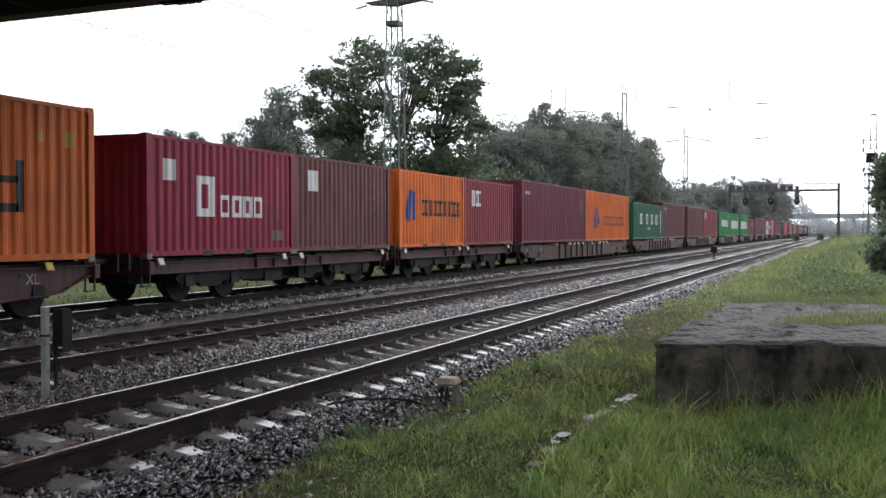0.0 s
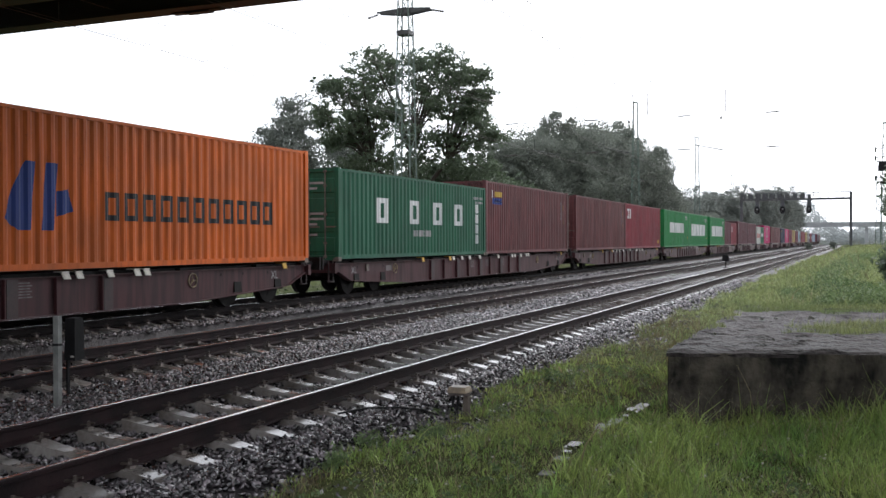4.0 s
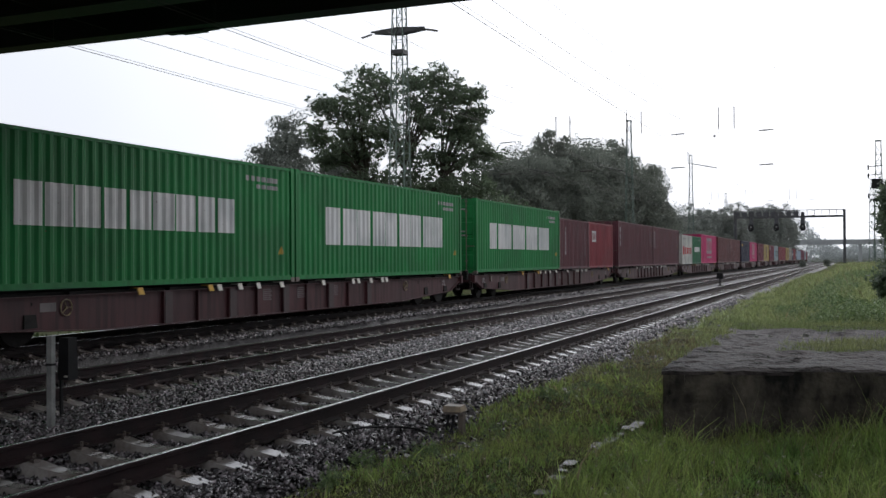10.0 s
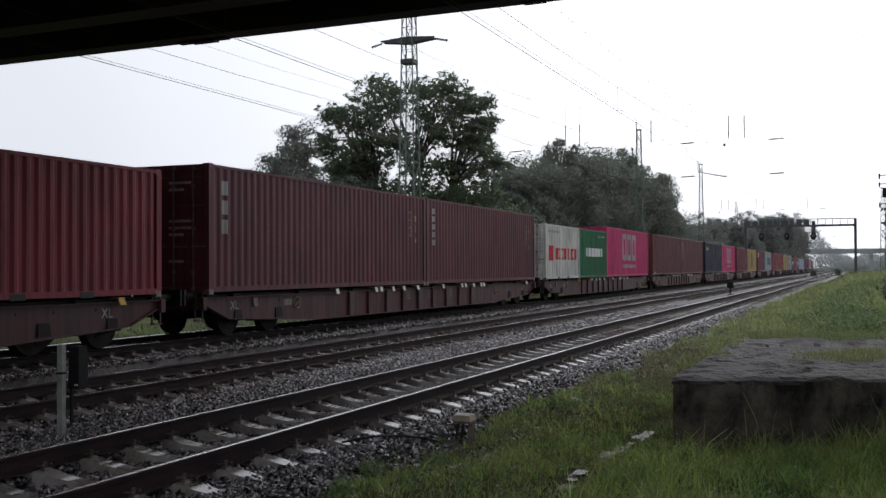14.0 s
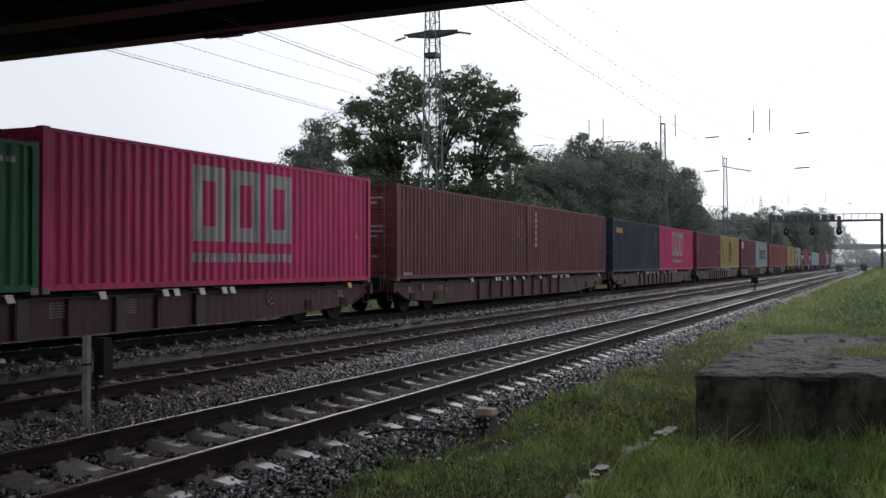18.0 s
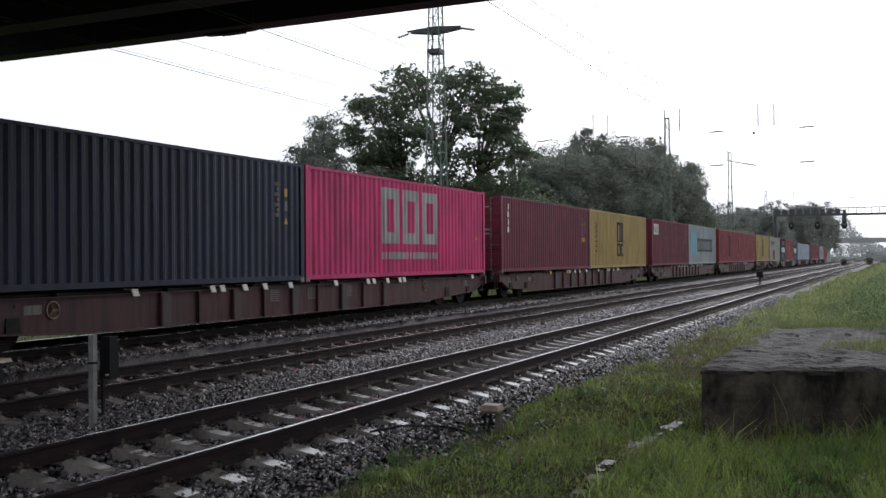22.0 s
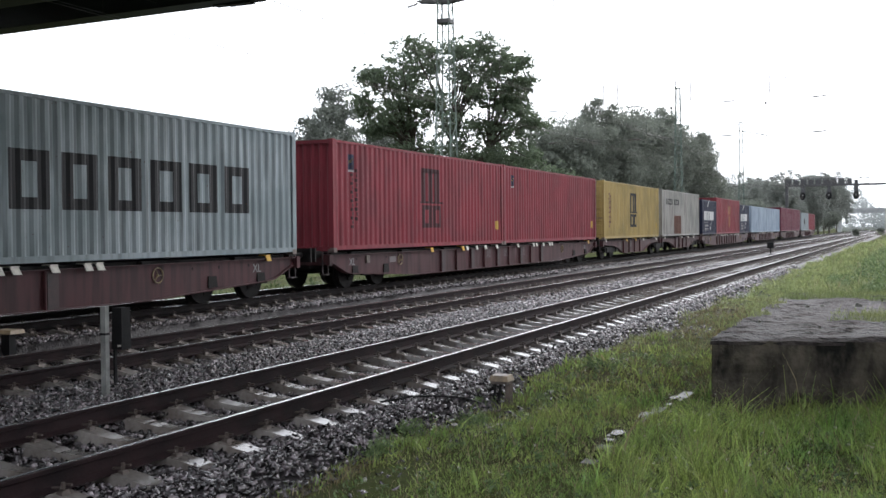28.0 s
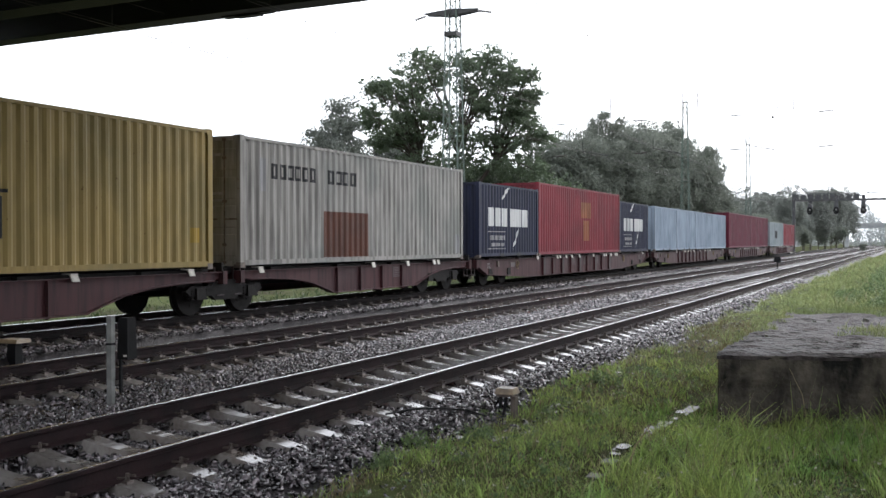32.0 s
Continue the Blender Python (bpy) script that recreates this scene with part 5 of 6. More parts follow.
# ---- trees ----
def leaf_cloud(centres, radii, per, size, flat=0.75):
    """Small tilted leaf quads scattered round clump centres."""
    centres, radii = np.asarray(centres, float), np.asarray(radii, float)
    n = len(centres) * per
    c = np.repeat(centres, per, 0)
    r = np.repeat(radii, per)
    d = rng.normal(size=(n, 3))
    d /= np.linalg.norm(d, axis=1)[:, None]
    p = c + d * (r * rng.uniform(0.25, 1.0, n) ** 0.6)[:, None] * np.array([1, 1, flat])
    a = rng.normal(size=(n, 3)) + np.array([0, 0, 0.2])
    a /= np.linalg.norm(a, axis=1)[:, None]
    b = np.cross(a, rng.normal(size=(n, 3)))
    b /= np.linalg.norm(b, axis=1)[:, None]
    k = np.cross(a, b)
    s = (size * rng.uniform(0.6, 1.3, n))[:, None]
    v = np.stack([p - b * s, p - k * s * 0.45, p + b * s, p + k * s * 0.45], 1).reshape(-1, 3)
    return v, np.arange(4 * n).reshape(-1, 4)


def crown_points(n, rx, ry, rz, zc, seed, lumps=9, hollow=0.45):
    """Clump centres filling several uneven lobes inside an ellipsoid."""
    r = np.random.default_rng(seed)
    lobes = r.normal(size=(lumps, 3))
    lobes /= np.linalg.norm(lobes, axis=1)[:, None]
    lobes *= r.uniform(0.35, 0.72, (lumps, 1))
    size = r.uniform(0.26, 0.46, lumps)
    pick = r.integers(0, lumps, n)
    d = r.normal(size=(n, 3))
    d /= np.linalg.norm(d, axis=1)[:, None]
    p = lobes[pick] + d * (size[pick] * r.uniform(hollow, 1.0, n) ** 0.5)[:, None]
    return p * np.array([rx, ry, rz]) + np.array([0, 0, zc])


def tree_meshes(height, rx, rz, zc, clumps, per, leaf, clump_r, mat, seed, trunk_r=0.28, lumps=9, flat=0.7):
    pts = crown_points(clumps, rx, rx, rz, zc, seed, lumps)
    v, f = leaf_cloud(pts, np.full(len(pts), clump_r) * np.random.default_rng(seed).uniform(0.5, 1.6, len(pts)), per, leaf, flat)
    g = Geo()
    r = random.Random(seed)
    fork = zc - rz * 0.55
    g.bar((0, 0, -0.3), (0.1, 0, fork), trunk_r, 9, r2=trunk_r * 0.7)
    for k in range(10):
        p = pts[r.randrange(len(pts))]
        mid = (p[0] * 0.4, p[1] * 0.4, fork + (p[2] - fork) * 0.5)
        g.bar((0.1, 0, fork - 0.3), mid, trunk_r * 0.42, 6, r2=trunk_r * 0.25)
        g.bar(mid, tuple(p), trunk_r * 0.25, 5, r2=trunk_r * 0.06)
        for _ in range(3):
            e = pts[r.randrange(len(pts))]
            if (Vector(e) - Vector(mid)).length < rx * 0.8:
                g.bar(mid, tuple(e), trunk_r * 0.14, 4, r2=trunk_r * 0.04)
    return g.mesh("trunk", M_BARK if mat == M_LEAF else M_BARK2), cloud("crown", v, f, mat)


def plant(name, label, meshes, x, y, z=None, scale=1.0, turn=0.0, group=""):
    t = thing(name, label, "tree" if name != "bush" else "bush", pose(x, y, GROUND if z is None else z, 0, 0, turn), group)
    t.scale = (scale,) * 3
    part("trunk", meshes[0], t)
    part("crown", meshes[1], t)
    return t


def acacia():
    """A broad open crown: lobes along the limbs, with sky between them."""
    r = np.random.default_rng(4)
    right = np.array([0.916, 0.401])
    lobes = [(-2.1, 14.8, 1.1), (-2.8, 13.7, 1.1), (-0.9, 14, 1.0), (0.9, 14.8, 1.0), (2.3, 14.8, 1.1), (3.6, 14.2, 1.1), (2.6, 13.2, 1.2), (0.9, 13, 1.0), (4.8, 13.6, 0.8), (-6, 13, 0.7), (-4.8, 12.5, 0.9), (-3.2, 12.5, 1.1), (-3.8, 11.2, 0.8), (-2.4, 10.9, 1.1), (-6.3, 10.8, 0.7), (-0.9, 10.9, 1.1), (-4.6, 9.7, 0.9), (-5.5, 9.1, 0.6), (-3, 9.4, 1.1), (5.4, 12.1, 0.7), (4.1, 12.4, 1.0), (5.3, 10.6, 0.7), (3.6, 10.9, 1.0), (1.9, 11.6, 1.0), (0.5, 9.5, 1.2), (2.5, 9.3, 1.2), (4.4, 9.2, 1.2), (6.4, 9.5, 0.7), (-3.8, 7.7, 1.0), (-1.8, 7.9, 1.1), (0.7, 7.6, 1.2), (3.2, 7.6, 1.2), (5.2, 7.3, 1.0)]
    cs, tips = [], []
    for a, z, rad in lobes:
        for dep in (r.uniform(-3.0, -1.0), r.uniform(-0.8, 0.8), r.uniform(1.0, 3.0)):
            b = a + r.uniform(-0.45, 0.45)
            c = np.array([b * right[0] - dep * right[1], b * right[1] + dep * right[0], z + r.uniform(-0.4, 0.4)])
            tips.append(c)
            d = r.normal(size=(30, 3))
            d /= np.linalg.norm(d, axis=1)[:, None]
            cs.append(c + d * (rad * r.uniform(0.2, 1.4, 30))[:, None] * np.array([1.2, 1.2, 0.74]))
    cs = np.concatenate(cs)
    v, f = leaf_cloud(cs, r.uniform(0.15, 0.58, len(cs)), 24, 0.115, 0.6)
    g, top = Geo(), (0.15, 0.0, 4.2)
    g.bar((0, 0, -0.3), top, 0.38, 10, r2=0.26)
    hubs = [np.array([a * right[0], a * right[1], z]) for a, z in ((-2.6, 7.6), (0.1, 8.4), (2.8, 7.8))]
    for h in hubs:
        g.bar(top, tuple(h), 0.2, 7, r2=0.13)
    for c in tips:
        h = min(hubs, key=lambda h: np.linalg.norm(h - c))
        m = h * 0.5 + c * 0.5 + np.array([0, 0, 0.4])
        g.bar(tuple(h), tuple(m), 0.085, 5, r2=0.055)
        g.bar(tuple(m), tuple(c), 0.055, 5, r2=0.02)
    return g.mesh("trunk", M_BARK), cloud("crown", v, f, M_LEAF)


def make_trees():
    main = acacia()
    plant("tree", "broad dark-green acacia tree with an airy crown behind the train", main, -30.1, 68.8)
    low = tree_meshes(7, 4.6, 3.4, 3.6, 420, 60, 0.15, 0.75, M_LEAF, 5, 0.2, 8)
    plant("tree", "low dark-green tree beside the acacia", low, -28.2, 77.1, scale=1.38, group="trees behind the train")
    plant("tree", "low dark-green tree beside the acacia", low, -36.3, 73.6, scale=1.3, turn=100, group="trees behind the train")
    plant("tree", "low dark-green tree beside the acacia", low, -32.4, 75.4, scale=1.42, turn=220, group="trees behind the train")
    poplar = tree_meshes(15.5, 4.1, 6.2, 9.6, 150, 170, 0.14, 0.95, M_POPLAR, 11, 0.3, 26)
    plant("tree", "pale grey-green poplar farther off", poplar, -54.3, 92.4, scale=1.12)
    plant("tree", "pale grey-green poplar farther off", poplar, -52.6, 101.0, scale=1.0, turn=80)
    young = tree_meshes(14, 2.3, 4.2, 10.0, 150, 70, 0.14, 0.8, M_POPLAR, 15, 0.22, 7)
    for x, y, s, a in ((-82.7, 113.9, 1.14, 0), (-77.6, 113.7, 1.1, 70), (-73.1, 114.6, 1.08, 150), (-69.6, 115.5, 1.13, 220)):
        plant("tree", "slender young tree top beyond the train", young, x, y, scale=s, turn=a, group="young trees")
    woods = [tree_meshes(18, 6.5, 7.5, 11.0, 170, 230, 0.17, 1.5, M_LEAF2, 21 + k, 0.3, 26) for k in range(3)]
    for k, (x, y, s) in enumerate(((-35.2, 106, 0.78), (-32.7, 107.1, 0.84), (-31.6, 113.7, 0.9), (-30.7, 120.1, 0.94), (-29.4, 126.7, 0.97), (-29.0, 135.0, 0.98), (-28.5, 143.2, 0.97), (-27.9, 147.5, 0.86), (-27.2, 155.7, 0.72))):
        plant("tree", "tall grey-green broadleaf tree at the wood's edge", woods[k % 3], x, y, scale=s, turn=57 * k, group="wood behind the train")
    under = tree_meshes(6, 4.0, 3.0, 3.0, 150, 60, 0.16, 0.95, M_LEAF2, 31, 0.16, 7)
    for k, (x, y) in enumerate(((-33.3, 97.4), (-30.2, 105.6), (-28.7, 116.0), (-27.2, 126.4), (-25.7, 136.7), (-24.7, 149.2), (-24.2, 163.8), (-38.3, 100.7), (-24.2, 178.4), (-24.7, 191.0), (-25.2, 205.6), (-24.2, 224.4), (-22.1, 247.3), (-21.1, 274.4), (-20.1, 303.6))):
        plant("bush", "grey-green undergrowth along the wood", under, x, y, scale=0.9 + 0.1 * (k % 3), turn=40 * k, group="undergrowth")
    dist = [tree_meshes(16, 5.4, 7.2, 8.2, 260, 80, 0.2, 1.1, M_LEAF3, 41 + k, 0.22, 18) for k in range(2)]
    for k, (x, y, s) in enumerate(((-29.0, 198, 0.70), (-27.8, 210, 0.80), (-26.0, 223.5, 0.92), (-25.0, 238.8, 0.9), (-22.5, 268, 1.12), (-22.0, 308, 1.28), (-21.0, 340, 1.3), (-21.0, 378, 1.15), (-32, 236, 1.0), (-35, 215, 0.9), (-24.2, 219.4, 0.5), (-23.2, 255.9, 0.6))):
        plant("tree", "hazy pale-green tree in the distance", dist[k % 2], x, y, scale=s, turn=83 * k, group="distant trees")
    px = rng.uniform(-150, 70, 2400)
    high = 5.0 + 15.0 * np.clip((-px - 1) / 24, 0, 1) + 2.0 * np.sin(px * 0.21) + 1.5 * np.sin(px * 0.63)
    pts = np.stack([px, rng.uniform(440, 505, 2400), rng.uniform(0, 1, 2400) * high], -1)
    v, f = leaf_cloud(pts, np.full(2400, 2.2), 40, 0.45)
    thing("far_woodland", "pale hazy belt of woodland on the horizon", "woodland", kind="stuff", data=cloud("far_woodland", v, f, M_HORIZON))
    # right-hand bank
    right = tree_meshes(9, 3.0, 3.6, 5.0, 200, 60, 0.16, 0.7, M_LEAF, 51, 0.2, 9)
    for x, y, s, a in ((4.4, 72.9, 1.0, 0), (5.7, 64.5, 0.95, 90), (5.1, 87.5, 1.05, 200), (5.5, 104.2, 1.0, 300), (6.3, 133.4, 1.1, 20), (7.1, 156.3, 1.2, 60)):
        plant("tree", "small dark-green tree on the grassy bank", right, x, y, 0.0, s, a, "trees on the bank")
    shrub = tree_meshes(2, 1.15, 0.85, 0.75, 110, 50, 0.09, 0.3, M_LEAF, 61, 0.05, 7)
    for x, y, s, a in ((1.25, 27.1, 0.8, 0), (1.9, 32.3, 0.9, 60), (2.5, 38.5, 1.1, 120), (3.1, 47.9, 1.6, 200), (3.5, 58.3, 2.0, 10)):
        plant("bush", "dark leafy bush on the bank", shrub, x, y, 0.2, s, a, "bushes on the bank")
    small = tree_meshes(2, 1.0, 0.9, 0.8, 60, 40, 0.14, 0.35, M_LEAF2, 65, 0.05, 5)
    for x, y, s in ((-8.3, 214.4, 0.85), (-4.3, 240.3, 0.95)):
        plant("bush", "small bush growing beside the rails", small, x, y, -0.3, s, 0, "bushes by the rails")


# ---- grass, weeds ----
def blades(name, label, x, y, z, h, w, mat, lean=0.5):
    n = len(x)
    a = rng.uniform(0, 6.28, n)
    dx, dy = np.cos(a) * w, np.sin(a) * w
    b = rng.uniform(0, 6.28, n)
    k = rng.uniform(0.1, lean, n) * h
    lx, ly = np.cos(b) * k, np.sin(b) * k
    base = np.stack([x, y, z - 0.02], -1)
    mid = base + np.stack([lx * 0.35, ly * 0.35, h * 0.55], -1)
    tip = base + np.stack([lx, ly, h * rng.uniform(0.85, 1.0, n)], -1)
    o = np.stack([dx, dy, np.zeros(n)], -1)
    v = np.stack([base - o, base + o, mid + o * 0.8, mid - o * 0.8, tip + o * 0.15, tip - o * 0.15], 1).reshape(-1, 3)
    i = 6 * np.arange(n)[:, None]
    f = np.concatenate([i + np.array([[0, 1, 2, 3]]), i + np.array([[3, 2, 4, 5]])])
    thing(name, label, "grass", kind="stuff", data=cloud(name, v, f, mat))


def on_platform(x, y):
    return (x > -1.95) & (y > 11.31 + 0.271 * np.clip(x + 1.9, 0, 9)) & (y < 19.3)


def make_grass():
    X, Y, H, W = [], [], [], []
    for x0, x1, y0, y1, d, h, w in ((-4.2, 6.0, -7.0, 4.6, 260, 0.11, 0.005), (1.2, 7.0, 4.6, 17.0, 200, 0.13, 0.006), (-4.3, 1.2, 4.6, 8.0, 3000, 0.10, 0.0024), (-4.4, 1.4, 8.0, 11.0, 2700, 0.11, 0.0029), (-4.4, 1.6, 11.0, 17.0, 1500, 0.12, 0.0041), (-4.5, 2.4, 17.0, 30.0, 900, 0.13, 0.0045), (-4.6, 3.8, 30.0, 60.0, 300, 0.17, 0.008), (-4.6, 6.0, 60, 130, 60, 0.22, 0.018), (-30, -18.8, 14.0, 60, 30, 0.14, 0.016)):
        n = int((x1 - x0) * (y1 - y0) * d)
        X.append(rng.uniform(x0, x1, n)); Y.append(rng.uniform(y0, y1, n))
        H.append(rng.gamma(4, h / 4, n)); W.append(rng.gamma(3, 0.33, n) * w + 0.3 * w)
    x, y, h, w = (np.concatenate(a) for a in (X, Y, H, W))
    patch = np.array([noise.noise(Vector((a * 0.9, b * 0.7, 3))) for a, b in zip(x, y)])
    tuft = np.array([noise.noise(Vector((a * 3.1, b * 2.6, 8))) for a, b in zip(x, y)])
    edge = np.clip((x + 4.3 + 0.45 * np.sin(y * 2.1) * np.sin(y * 0.83) - 0.5 * patch) / 1.5, 0.0, 1)
    edge = np.where(x < -10, 1, edge)
    lush = np.clip((x + 2.6) / 1.2, 0, 1)
    trough = (np.abs(x + 2.38) < 0.13) & (y < 13.2)
    bare = (np.abs(x + 2.38) < 0.12) & (((y > 8.77) & (y < 9.45)) | ((y > 11.69) & (y < 12.2)))
    h = h * np.clip(0.78 + 0.9 * patch + 1.4 * tuft, 0.25, 1.9) * (0.5 + 0.2 * edge + 0.35 * lush) * np.where(trough, 0.55, 1)
    wall = 11.36 + 0.271 * np.clip(x + 1.9, 0, 9) - y
    h = np.where((x > -1.9) & (wall > 0) & (wall < 2.2), h * (1.15 + 0.9 * np.clip(1 - wall / 1.0, 0, 1) * rng.uniform(0, 1, len(x)) ** 2), h)
    h = np.maximum(h, rng.uniform(0.03, 0.06, len(x)))
    keep = ~on_platform(x, y) & (rng.uniform(0, 1, len(x)) < 0.7 + 0.3 * edge) & ~bare & (h > 0.02)
    keep &= ~((np.abs(x + 2.38) < 0.1) & (y < 13.2) & (y > 8) & (rng.uniform(0, 1, len(x)) < 0.35))
    x, y, h, w, patch, tuft, lush = x[keep], y[keep], h[keep], w[keep], patch[keep], tuft[keep], lush[keep]
    z = ground_z(x, y)
    z = np.where(x < -18, GROUND - 0.16, z)
    chance = rng.uniform(0, 1, len(x))
    brown = chance < np.clip((0.24 + 0.9 * np.clip(-patch + 0.05, 0, 1) + 0.3 * np.clip(-tuft, 0, 1)) * (1 - 0.9 * lush) + 0.25 * (x < -2.0) * (y > 12) * (y < 20) * (x > -4) + 0.75 * np.exp(-((x + 3.7) / 0.7) ** 2 - ((y - 23.0) / 3.0) ** 2), 0, 0.85) * (y < 30)
    dry = ~brown & (chance > 0.955 - 0.03 * (h > 0.3) + 0.03 * (y > 20))
    back = x < -18
    blades("far_verge", "low weedy verge beyond the far track", x[back], y[back], z[back], h[back], w[back], M_VERGE, 0.9)
    green = ~back & ~dry & ~brown
    brown, dry = brown & ~back, dry & ~back
    bank = green & (y > 17 + 2.5 * patch)
    green &= ~bank
    blades("bank_grass", "soft olive-green grass on the bank", x[bank], y[bank], z[bank], h[bank], w[bank], M_BANK, 1.1)
    blades("meadow_grass", "long wet green grass over the meadow", x[green], y[green], z[green], h[green], w[green], M_GRASS, 1.1)
    blades("brown_turf", "short brownish wet turf beside the ballast", x[brown], y[brown], z[brown], h[brown] * 0.7, w[brown], M_TURF, 1.2)
    blades("dry_stalks", "scattered straw-coloured dry grass stalks", x[dry], y[dry], z[dry], h[dry] * 1.2, w[dry], M_STRAW, 0.9)
    n = 420
    sx, sy = rng.uniform(-4.0, 1.2, n), rng.uniform(6, 11.5, n)
    ok = ~on_platform(sx, sy) & (sx > -3.7 + 0.4 * np.sin(sy * 2))
    sx, sy = sx[ok], sy[ok]
    blades("seed_stalks", "tall thin pale seed stalks standing in the grass", sx, sy, ground_z(sx, sy), rng.uniform(0.2, 0.42, len(sx)), np.full(len(sx), 0.002), M_STRAW, 0.9)
    n = 150
    fx, fy = rng.uniform(-3.6, 1.4, n), rng.uniform(7.0, 12.5, n)
    ok = ~on_platform(fx, fy) & (np.abs(fx + 2.38) > 0.2)
    heads = np.stack([fx, fy, ground_z(fx, fy) + rng.uniform(0.1, 0.24, n)], -1)[ok]
    v, f = leaf_cloud(heads, np.full(len(heads), 0.014), 7, 0.009, 0.6)
    thing("blossom", "tiny whitish clover blossoms scattered in the grass", "flowers", kind="stuff", data=cloud("blossom", v, f, M_BLOSSOM))
    # tufts on the old platform
    n = 34000
    px, py = rng.uniform(-1.9, 1.8, n), rng.uniform(13.0, 19.8, n)
    ok = (np.abs(py - 15.0 - 0.3 * np.sin(px * 3)) < 0.95) & (px > -0.55 + 0.35 * np.sin(py * 7)) | (py > 18.15 + 0.4 * np.sin(px * 5)) | (px < -1.75 + 0.08 * np.sin(py * 9)) & (np.sin(py * 3.1) > 0.1)
    px, py = px[ok], py[ok]
    blades("platform_grass", "grass growing in cracks of the old platform", px, py, np.full(len(px), 0.375), rng.gamma(5, 0.015, len(px)), np.full(len(px), 0.004), M_BANK)
    # broad-leaved weeds on the bank and by the ballast
    n = 7600
    wx, wy = rng.uniform(-2.2, 3.4, n), 19.6 + 34 * rng.uniform(0, 1, n) ** 1.3
    ok = np.array([noise.noise(Vector((a * 0.7, b * 0.35, 5))) for a, b in zip(wx, wy)]) + 0.12 * wx > -0.05
    wx, wy = wx[ok], wy[ok]
    n = len(wx)
    c = np.stack([wx, wy, ground_z(wx, wy) + rng.uniform(0.05, 0.3, n)], -1)
    n2 = 620
    bx, by = rng.uniform(-3.9, 0.8, n2), rng.uniform(6, 16, n2)
    ok = ~on_platform(bx, by) & (np.abs(bx + 2.32) > 0.2)
    bx, by, n2 = bx[ok], by[ok], int(ok.sum())
    c2 = np.stack([bx, by, ground_z(bx, by) + 0.05], -1)
    tuft = [np.array([x, y, float(ground_z(x, y)) + 0.06]) + rng.normal(size=(26, 3)) * np.array([0.09, 0.09, 0.05]) for x, y in ((-4.46, 10.78), (-4.34, 8.85), (-3.93, 9.45), (-3.78, 13.33), (-3.53, 15.0), (-4.13, 7.9))]
    c2 = np.concatenate([c2] + tuft)
    n2 = len(c2)
    v, f = leaf_cloud(c, rng.uniform(0.10, 0.3, n), 16, 0.032)
    thing("bank_weeds", "rank broad-leaved weeds and nettles on the bank", "weeds", kind="stuff", data=cloud("bank_weeds", v, f, M_WEED))
    v, f = leaf_cloud(c2, np.full(n2, 0.06), 16, 0.02)
    thing("weeds", "small broad-leaved green weeds in the turf", "weeds", kind="stuff", data=cloud("weeds", v, f, M_WEED))


# ---- trackside things ----
def make_platform():
    t = thing("platform_remnant", "old cracked concrete platform end, dark, wet and overgrown", "platform", pose(-1.915, 11.36, 0.01), kind="structure")
    xs = np.r_[0, 0.03, np.arange(0.2, 6.1, 0.2)]
    zs = np.r_[-0.75, np.arange(-0.6, 0.29, 0.1), 0.345]
    g = Geo()
    # rough front face
    P = {}
    for i, x in enumerate(xs):
        for j, z in enumerate(zs):
            d = 0.05 * noise.noise(Vector((x * 2.1, z * 2.7, 0.3))) + 0.02 * noise.noise(Vector((x * 9, z * 9, 2)))
            P[i, j] = (x if i else 0.02, (d if i else 0.02) + 0.271 * x, z)
    for i in range(len(xs) - 1):
        for j in range(len(zs) - 1):
            g.quad(P[i, j], P[i + 1, j], P[i + 1, j + 1], P[i, j + 1])
    part("front_wall", g.mesh("front_wall", M_CONC), t, "stained rubble concrete wall")
    part("side_wall", Geo().box(0.0, 0.25, 0.06, 8.15, -0.75, 0.325, taper=0.01).mesh("side_wall", M_CONC), t)
    g = Geo()
    ny, nx = 80, 60
    Q = {}
    for i in range(nx + 1):
        for j in range(ny + 1):
            x = 0.004 + 6.1 * i / nx
            y = 0.0 + 0.271 * x + (8.35 - 0.271 * x) * j / ny
            Q[i, j] = (x, y, 0.37 + 0.03 * noise.noise(Vector((x * 1.6, y * 3, 5))) + 0.034 * noise.noise(Vector((x * 3, y * 10, 5))) - (0.03 if j == 0 else 0))
    for i in range(nx):
        for j in range(ny):
            g.quad(Q[i, j], Q[i + 1, j], Q[i + 1, j + 1], Q[i, j + 1])
    for i in range(nx):
        a, b = Q[i, 0], Q[i + 1, 0]
        g.quad((a[0], a[1], 0.305), (b[0], b[1], 0.305), b, a)
    for j in range(ny):
        a, b = Q[0, j], Q[0, j + 1]
        g.quad((a[0], a[1], 0.305), a, b, (b[0], b[1], 0.305))
    part("top_slab", g.mesh("top_slab", M_CONC_TOP), t, "wet uneven concrete top")
    for x, y, r in ((1.30, 4.9, 0.04), (0.6, 4.7, 0.025), (0.8, 4.85, 0.02), (0.25, 2.1, 0.018), (1.0, 1.6, 0.015), (1.7, 2.2, 0.02)):
        g = Geo()
        g.v = [tuple(Vector(v) * r * random.uniform(0.6, 1.1)) for v in BLOCK]
        g.f, g.mi = [tuple(f) for f in BLOCK_F], [0] * 6
        thing("broken_stone", "pale broken stone lying on the platform", "stone", pose(-1.915 + x, 11.36 + 1.045 * y, 0.38 + r * 0.5, 10, 20, 40 * x), group="loose stones", data=g.mesh("broken_stone", M_LID))


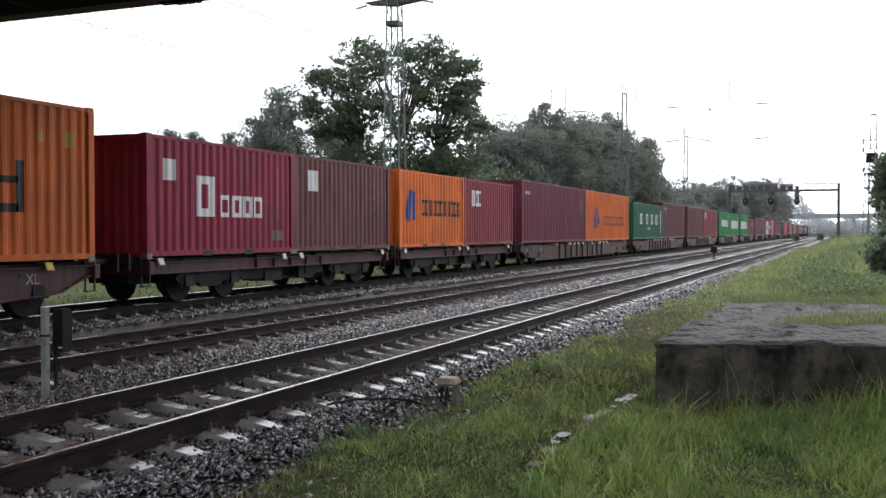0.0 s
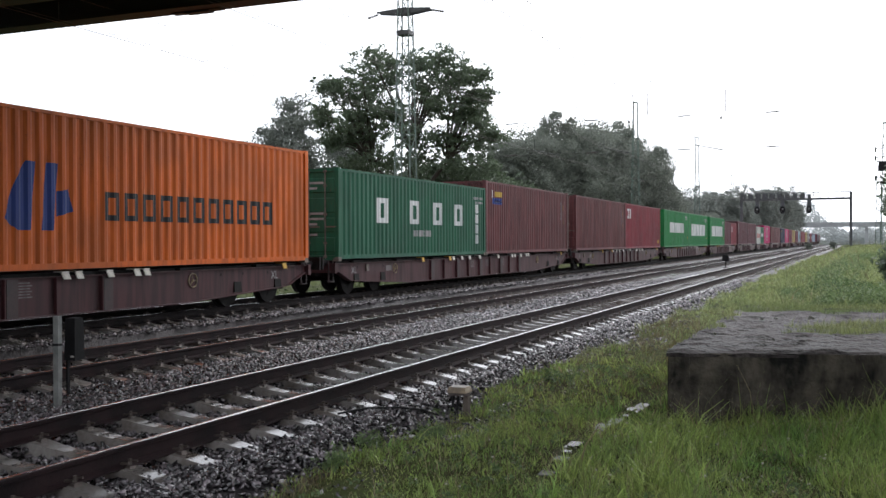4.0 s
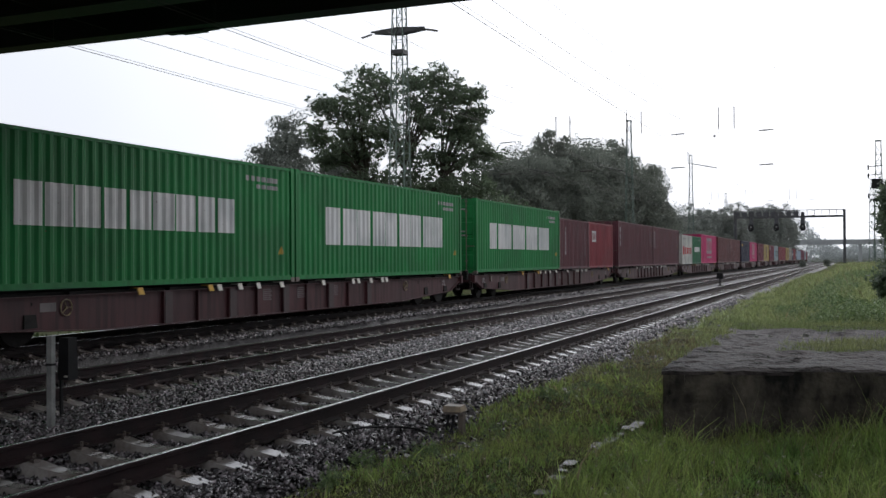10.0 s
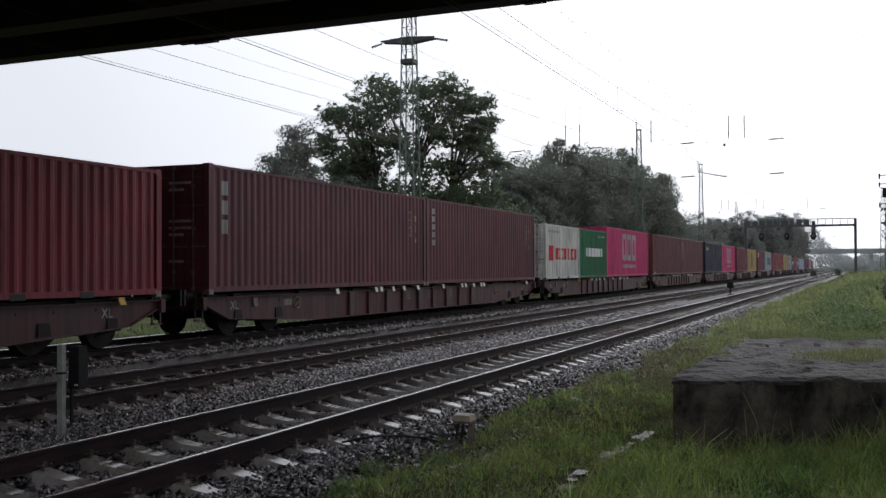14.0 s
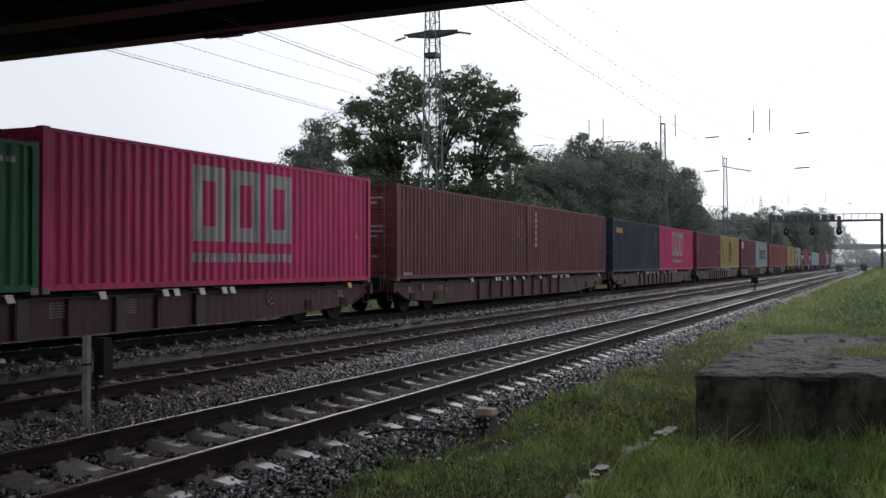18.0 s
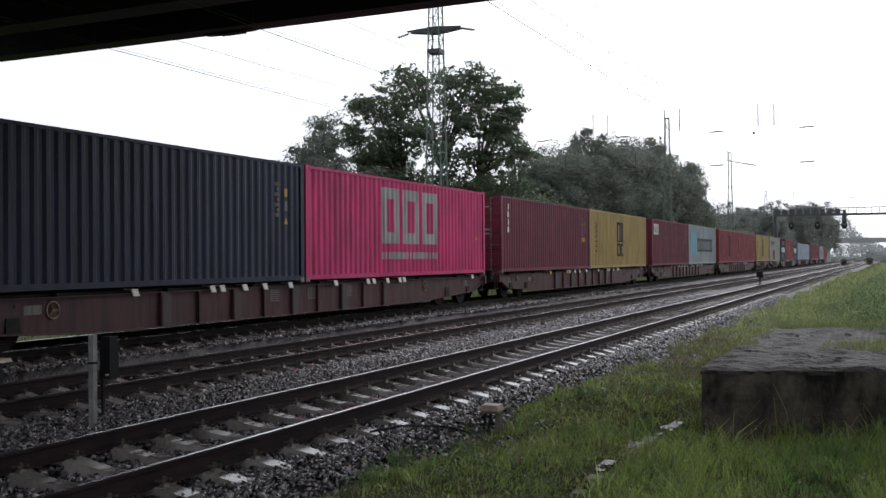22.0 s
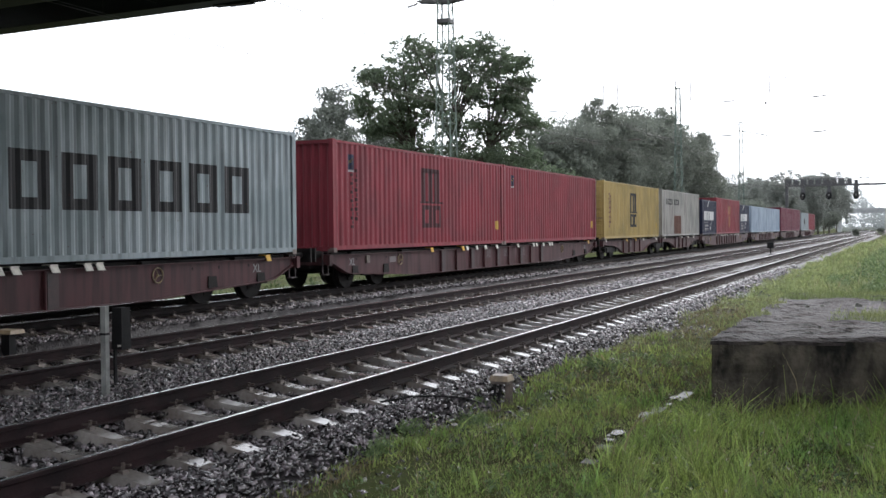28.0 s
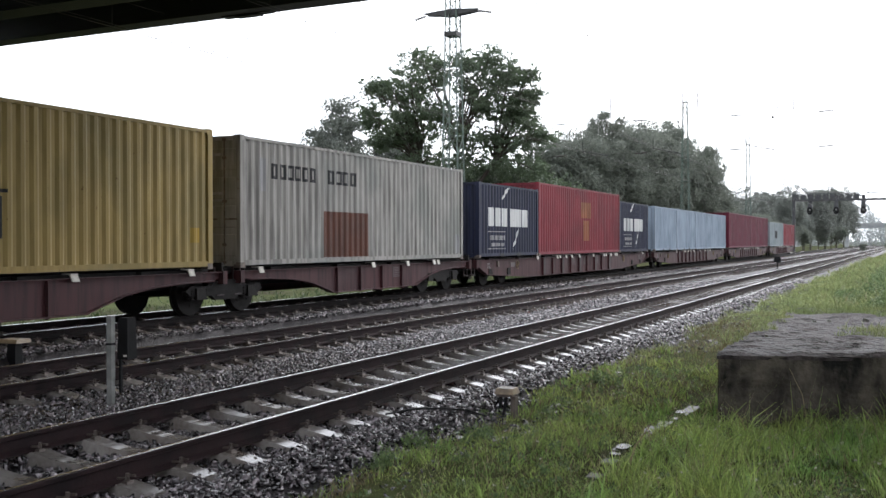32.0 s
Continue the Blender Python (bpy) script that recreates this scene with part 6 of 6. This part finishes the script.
def make_trough():
    t = thing("cable_trough", "half-buried concrete cable trough running through the grass", "cable trough", pose(-2.38, 0, GROUND), kind="structure")
    lid = Geo().box(-0.075, 0.075, -0.235, 0.235, -0.05, 0.018, taper=0.012).mesh("lid", M_LID)
    y = 8.35
    while y < 12.6:
        z = float(ground_z(-2.38, y)) - GROUND
        part("lid", lid, t, at=pose(rng.uniform(-0.02, 0.02), y, z - 0.018 + rng.uniform(-0.015, 0.012), rng.uniform(-1, 1), rng.uniform(-2, 2), rng.uniform(-3, 3)))
        y += 0.49
    for x, y, a, b in ((-2.39, 9.24, 0.075, 0.16), (-2.38, 8.92, 0.06, 0.06), (-2.42, 11.96, 0.07, 0.16), (-2.37, 11.4, 0.04, 0.1), (-2.38, 10.86, 0.035, 0.1), (-2.39, 10.23, 0.03, 0.1)):
        ring = [(a * (0.85 + 0.13 * math.sin(k * 1.3)) * math.cos(k * math.pi / 8), b * (0.85 + 0.13 * math.cos(k * 0.9)) * math.sin(k * math.pi / 8)) for k in range(16)]
        me = Geo().prism(ring, "z", -0.03, 0.0).mesh("puddle", M_PUDDLE)
        thing("puddle", "small rain puddle on the cable trough", "puddle", pose(x, y, float(ground_z(x, y)) + 0.012), "puddles", data=me)


def make_post():
    t = thing("marker_post", "galvanised steel trackside post between the tracks", "post", pose(-8.15, 8.985, 0.024))
    part("upright", Geo().prism([(-0.034, -0.03), (0.034, -0.03), (0.034, 0.03), (0.026, 0.03), (0.026, -0.022), (-0.026, -0.022), (-0.026, 0.03), (-0.034, 0.03)], "z", -0.5, 0.745).mesh("upright", M_POST), t)
    part("band", Geo().box(-0.042, 0.042, -0.036, 0.034, 0.42, 0.445).mesh("band", M_DARK), t)
    b = thing("trackside_cabinet", "small black trackside housing behind the post", "equipment box", pose(-9.155, 10.39, 0.03))
    part("housing", Geo().box(-0.085, 0.085, -0.09, 0.09, 0.07, 0.60, taper=0.012).mesh("housing", M_DARK), b)
    part("plate", Geo().box(0.03, 0.08, -0.108, -0.098, 0.11, 0.13).mesh("plate", M_SPIGOT), b, "small pale plate")
    part("stand", Geo().box(-0.12, -0.09, -0.02, 0.02, -0.45, 0.14).mesh("stand", M_DARK), b)


def make_marker():
    t = thing("cable_marker", "small concrete-capped cable box on legs beside the ballast", "equipment box", pose(-4.205, 11.05, GROUND + 0.015))
    part("cap", Geo().box(-0.115, 0.115, -0.11, 0.11, 0.20, 0.265, taper=0.018).mesh("cap", M_CAP), t, "pale weathered cap")
    part("collar", Geo().box(-0.1, 0.1, -0.1, 0.1, 0.17, 0.20).mesh("collar", M_CAST), t)
    part("pillar", Geo().box(0.06, 0.115, -0.05, 0.05, -0.1, 0.17).mesh("pillar", M_CAST), t)
    for x in (-0.07, -0.01):
        part("leg", Geo().bar((x, 0, 0.17), (x - 0.02, -0.03, -0.05), 0.017, 6).mesh("leg", M_DARK), t)


def make_dwarf_signal():
    t = thing("dwarf_signal", "low dark dwarf signal between two tracks", "signal", pose(-7.81, 69.2, 0.0))
    part("post", Geo().bar((0, 0, -0.4), (0, 0, 0.3), 0.045, 8).mesh("post", M_DARK), t)
    part("head", Geo().box(-0.22, 0.22, -0.12, 0.12, 0.24, 0.62, taper=0.03).mesh("head", M_DARK), t)
    part("base", Geo().box(-0.15, 0.5, -0.3, 0.3, -0.5, -0.16, taper=0.03).mesh("base", M_CONC), t)
    b = thing("point_box", "small yellow-brown trackside box beside the rail", "equipment box", pose(-12.71, 11.89, 0.10))
    part("housing", Geo().box(-0.1, 0.1, -0.08, 0.08, -0.45, -0.06, taper=0.02).mesh("housing", M_DARK), b)
    part("lid", Geo().box(-0.2, 0.2, -0.15, 0.15, -0.06, 0.0, taper=0.015).mesh("lid", M_CAP), b, "yellow-brown lid")
    c = thing("cable_loop", "black cable lying over the ballast shoulder", "cable", pose(-4.74, 9.9, 0.015))
    g = Geo()
    pts = [(-0.3, -0.25, -0.24), (-0.05, -0.02, -0.2), (0.2, 0.2, -0.215), (0.38, 0.42, -0.26), (0.5, 0.6, -0.34)]
    for a, e in zip(pts, pts[1:]):
        g.bar(a, e, 0.012, 6)
    part("cable", g.mesh("cable", M_DARK), c)


def make_overbridge():
    """The road bridge across the tracks, turned to fit the view; only its dark underside shows."""
    t = thing("overbridge", "dark underside of a road bridge crossing over the tracks", "bridge", pose(0, 0.727, 0.025, 0, 0, -2.26), kind="structure")
    y0, y1, x0, x1 = BRIDGE_BACK, 16.8, -21.5, 9.0
    part("edge_beam", Geo().box(x0, x1, y1 - 0.5, y1, 6.31, 7.9).mesh("edge_beam", M_SOFFIT), t)
    part("edge_beam", Geo().box(x0, x1, y0, y0 + 0.5, 6.31, 7.9).mesh("edge_beam", M_SOFFIT), t)
    part("deck", Geo().box(x0, x1, y0 + 0.5, y1 - 0.5, 6.95, 7.3).mesh("deck", M_SOFFIT), t)
    # extra deck out of view, added to shade the tracks on the left
    part("shade_deck", Geo().prism([(x0, y0 - 0.01), (x0, y0 - 9.0), (-9.0, y0 - 6.0), (-1.5, y0 - 0.01)], "z", 6.6, 7.3).mesh("shade_deck", M_SOFFIT), t, "unseen dark deck added to shade the far tracks")
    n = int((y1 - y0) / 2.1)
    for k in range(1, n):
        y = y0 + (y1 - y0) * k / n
        part("girder", Geo().box(x0, x1, y - 0.18, y + 0.18, 6.36, 6.95).box(x0, x1, y - 0.3, y + 0.3, 6.33, 6.38).mesh("girder", M_SOFFIT), t)
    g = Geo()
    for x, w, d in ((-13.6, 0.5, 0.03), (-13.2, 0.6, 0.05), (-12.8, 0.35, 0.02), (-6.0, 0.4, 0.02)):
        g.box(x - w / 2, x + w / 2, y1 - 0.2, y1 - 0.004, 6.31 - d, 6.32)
    part("drip_ledge", g.mesh("drip_ledge", M_SOFFIT), t, "ragged drip ledge")
    # unseen abutments that cut the side light; the left one is lengthened
    for x in (x0, x1 - 0.8):
        part("abutment", Geo().box(x, x + 0.8, y0 - (9.0 if x < 0 else 0), y1, GROUND - 1.0, 6.33).mesh("abutment", M_CONC), t)


make_ground()
make_ballast()
make_platform()
make_overbridge()
make_train()
make_overhead()
make_gantry()
make_far_bridge()
make_trees()
make_trough()
make_post()
make_marker()
make_dwarf_signal()
make_grass()
make_stones()
make_tracks()
motions()
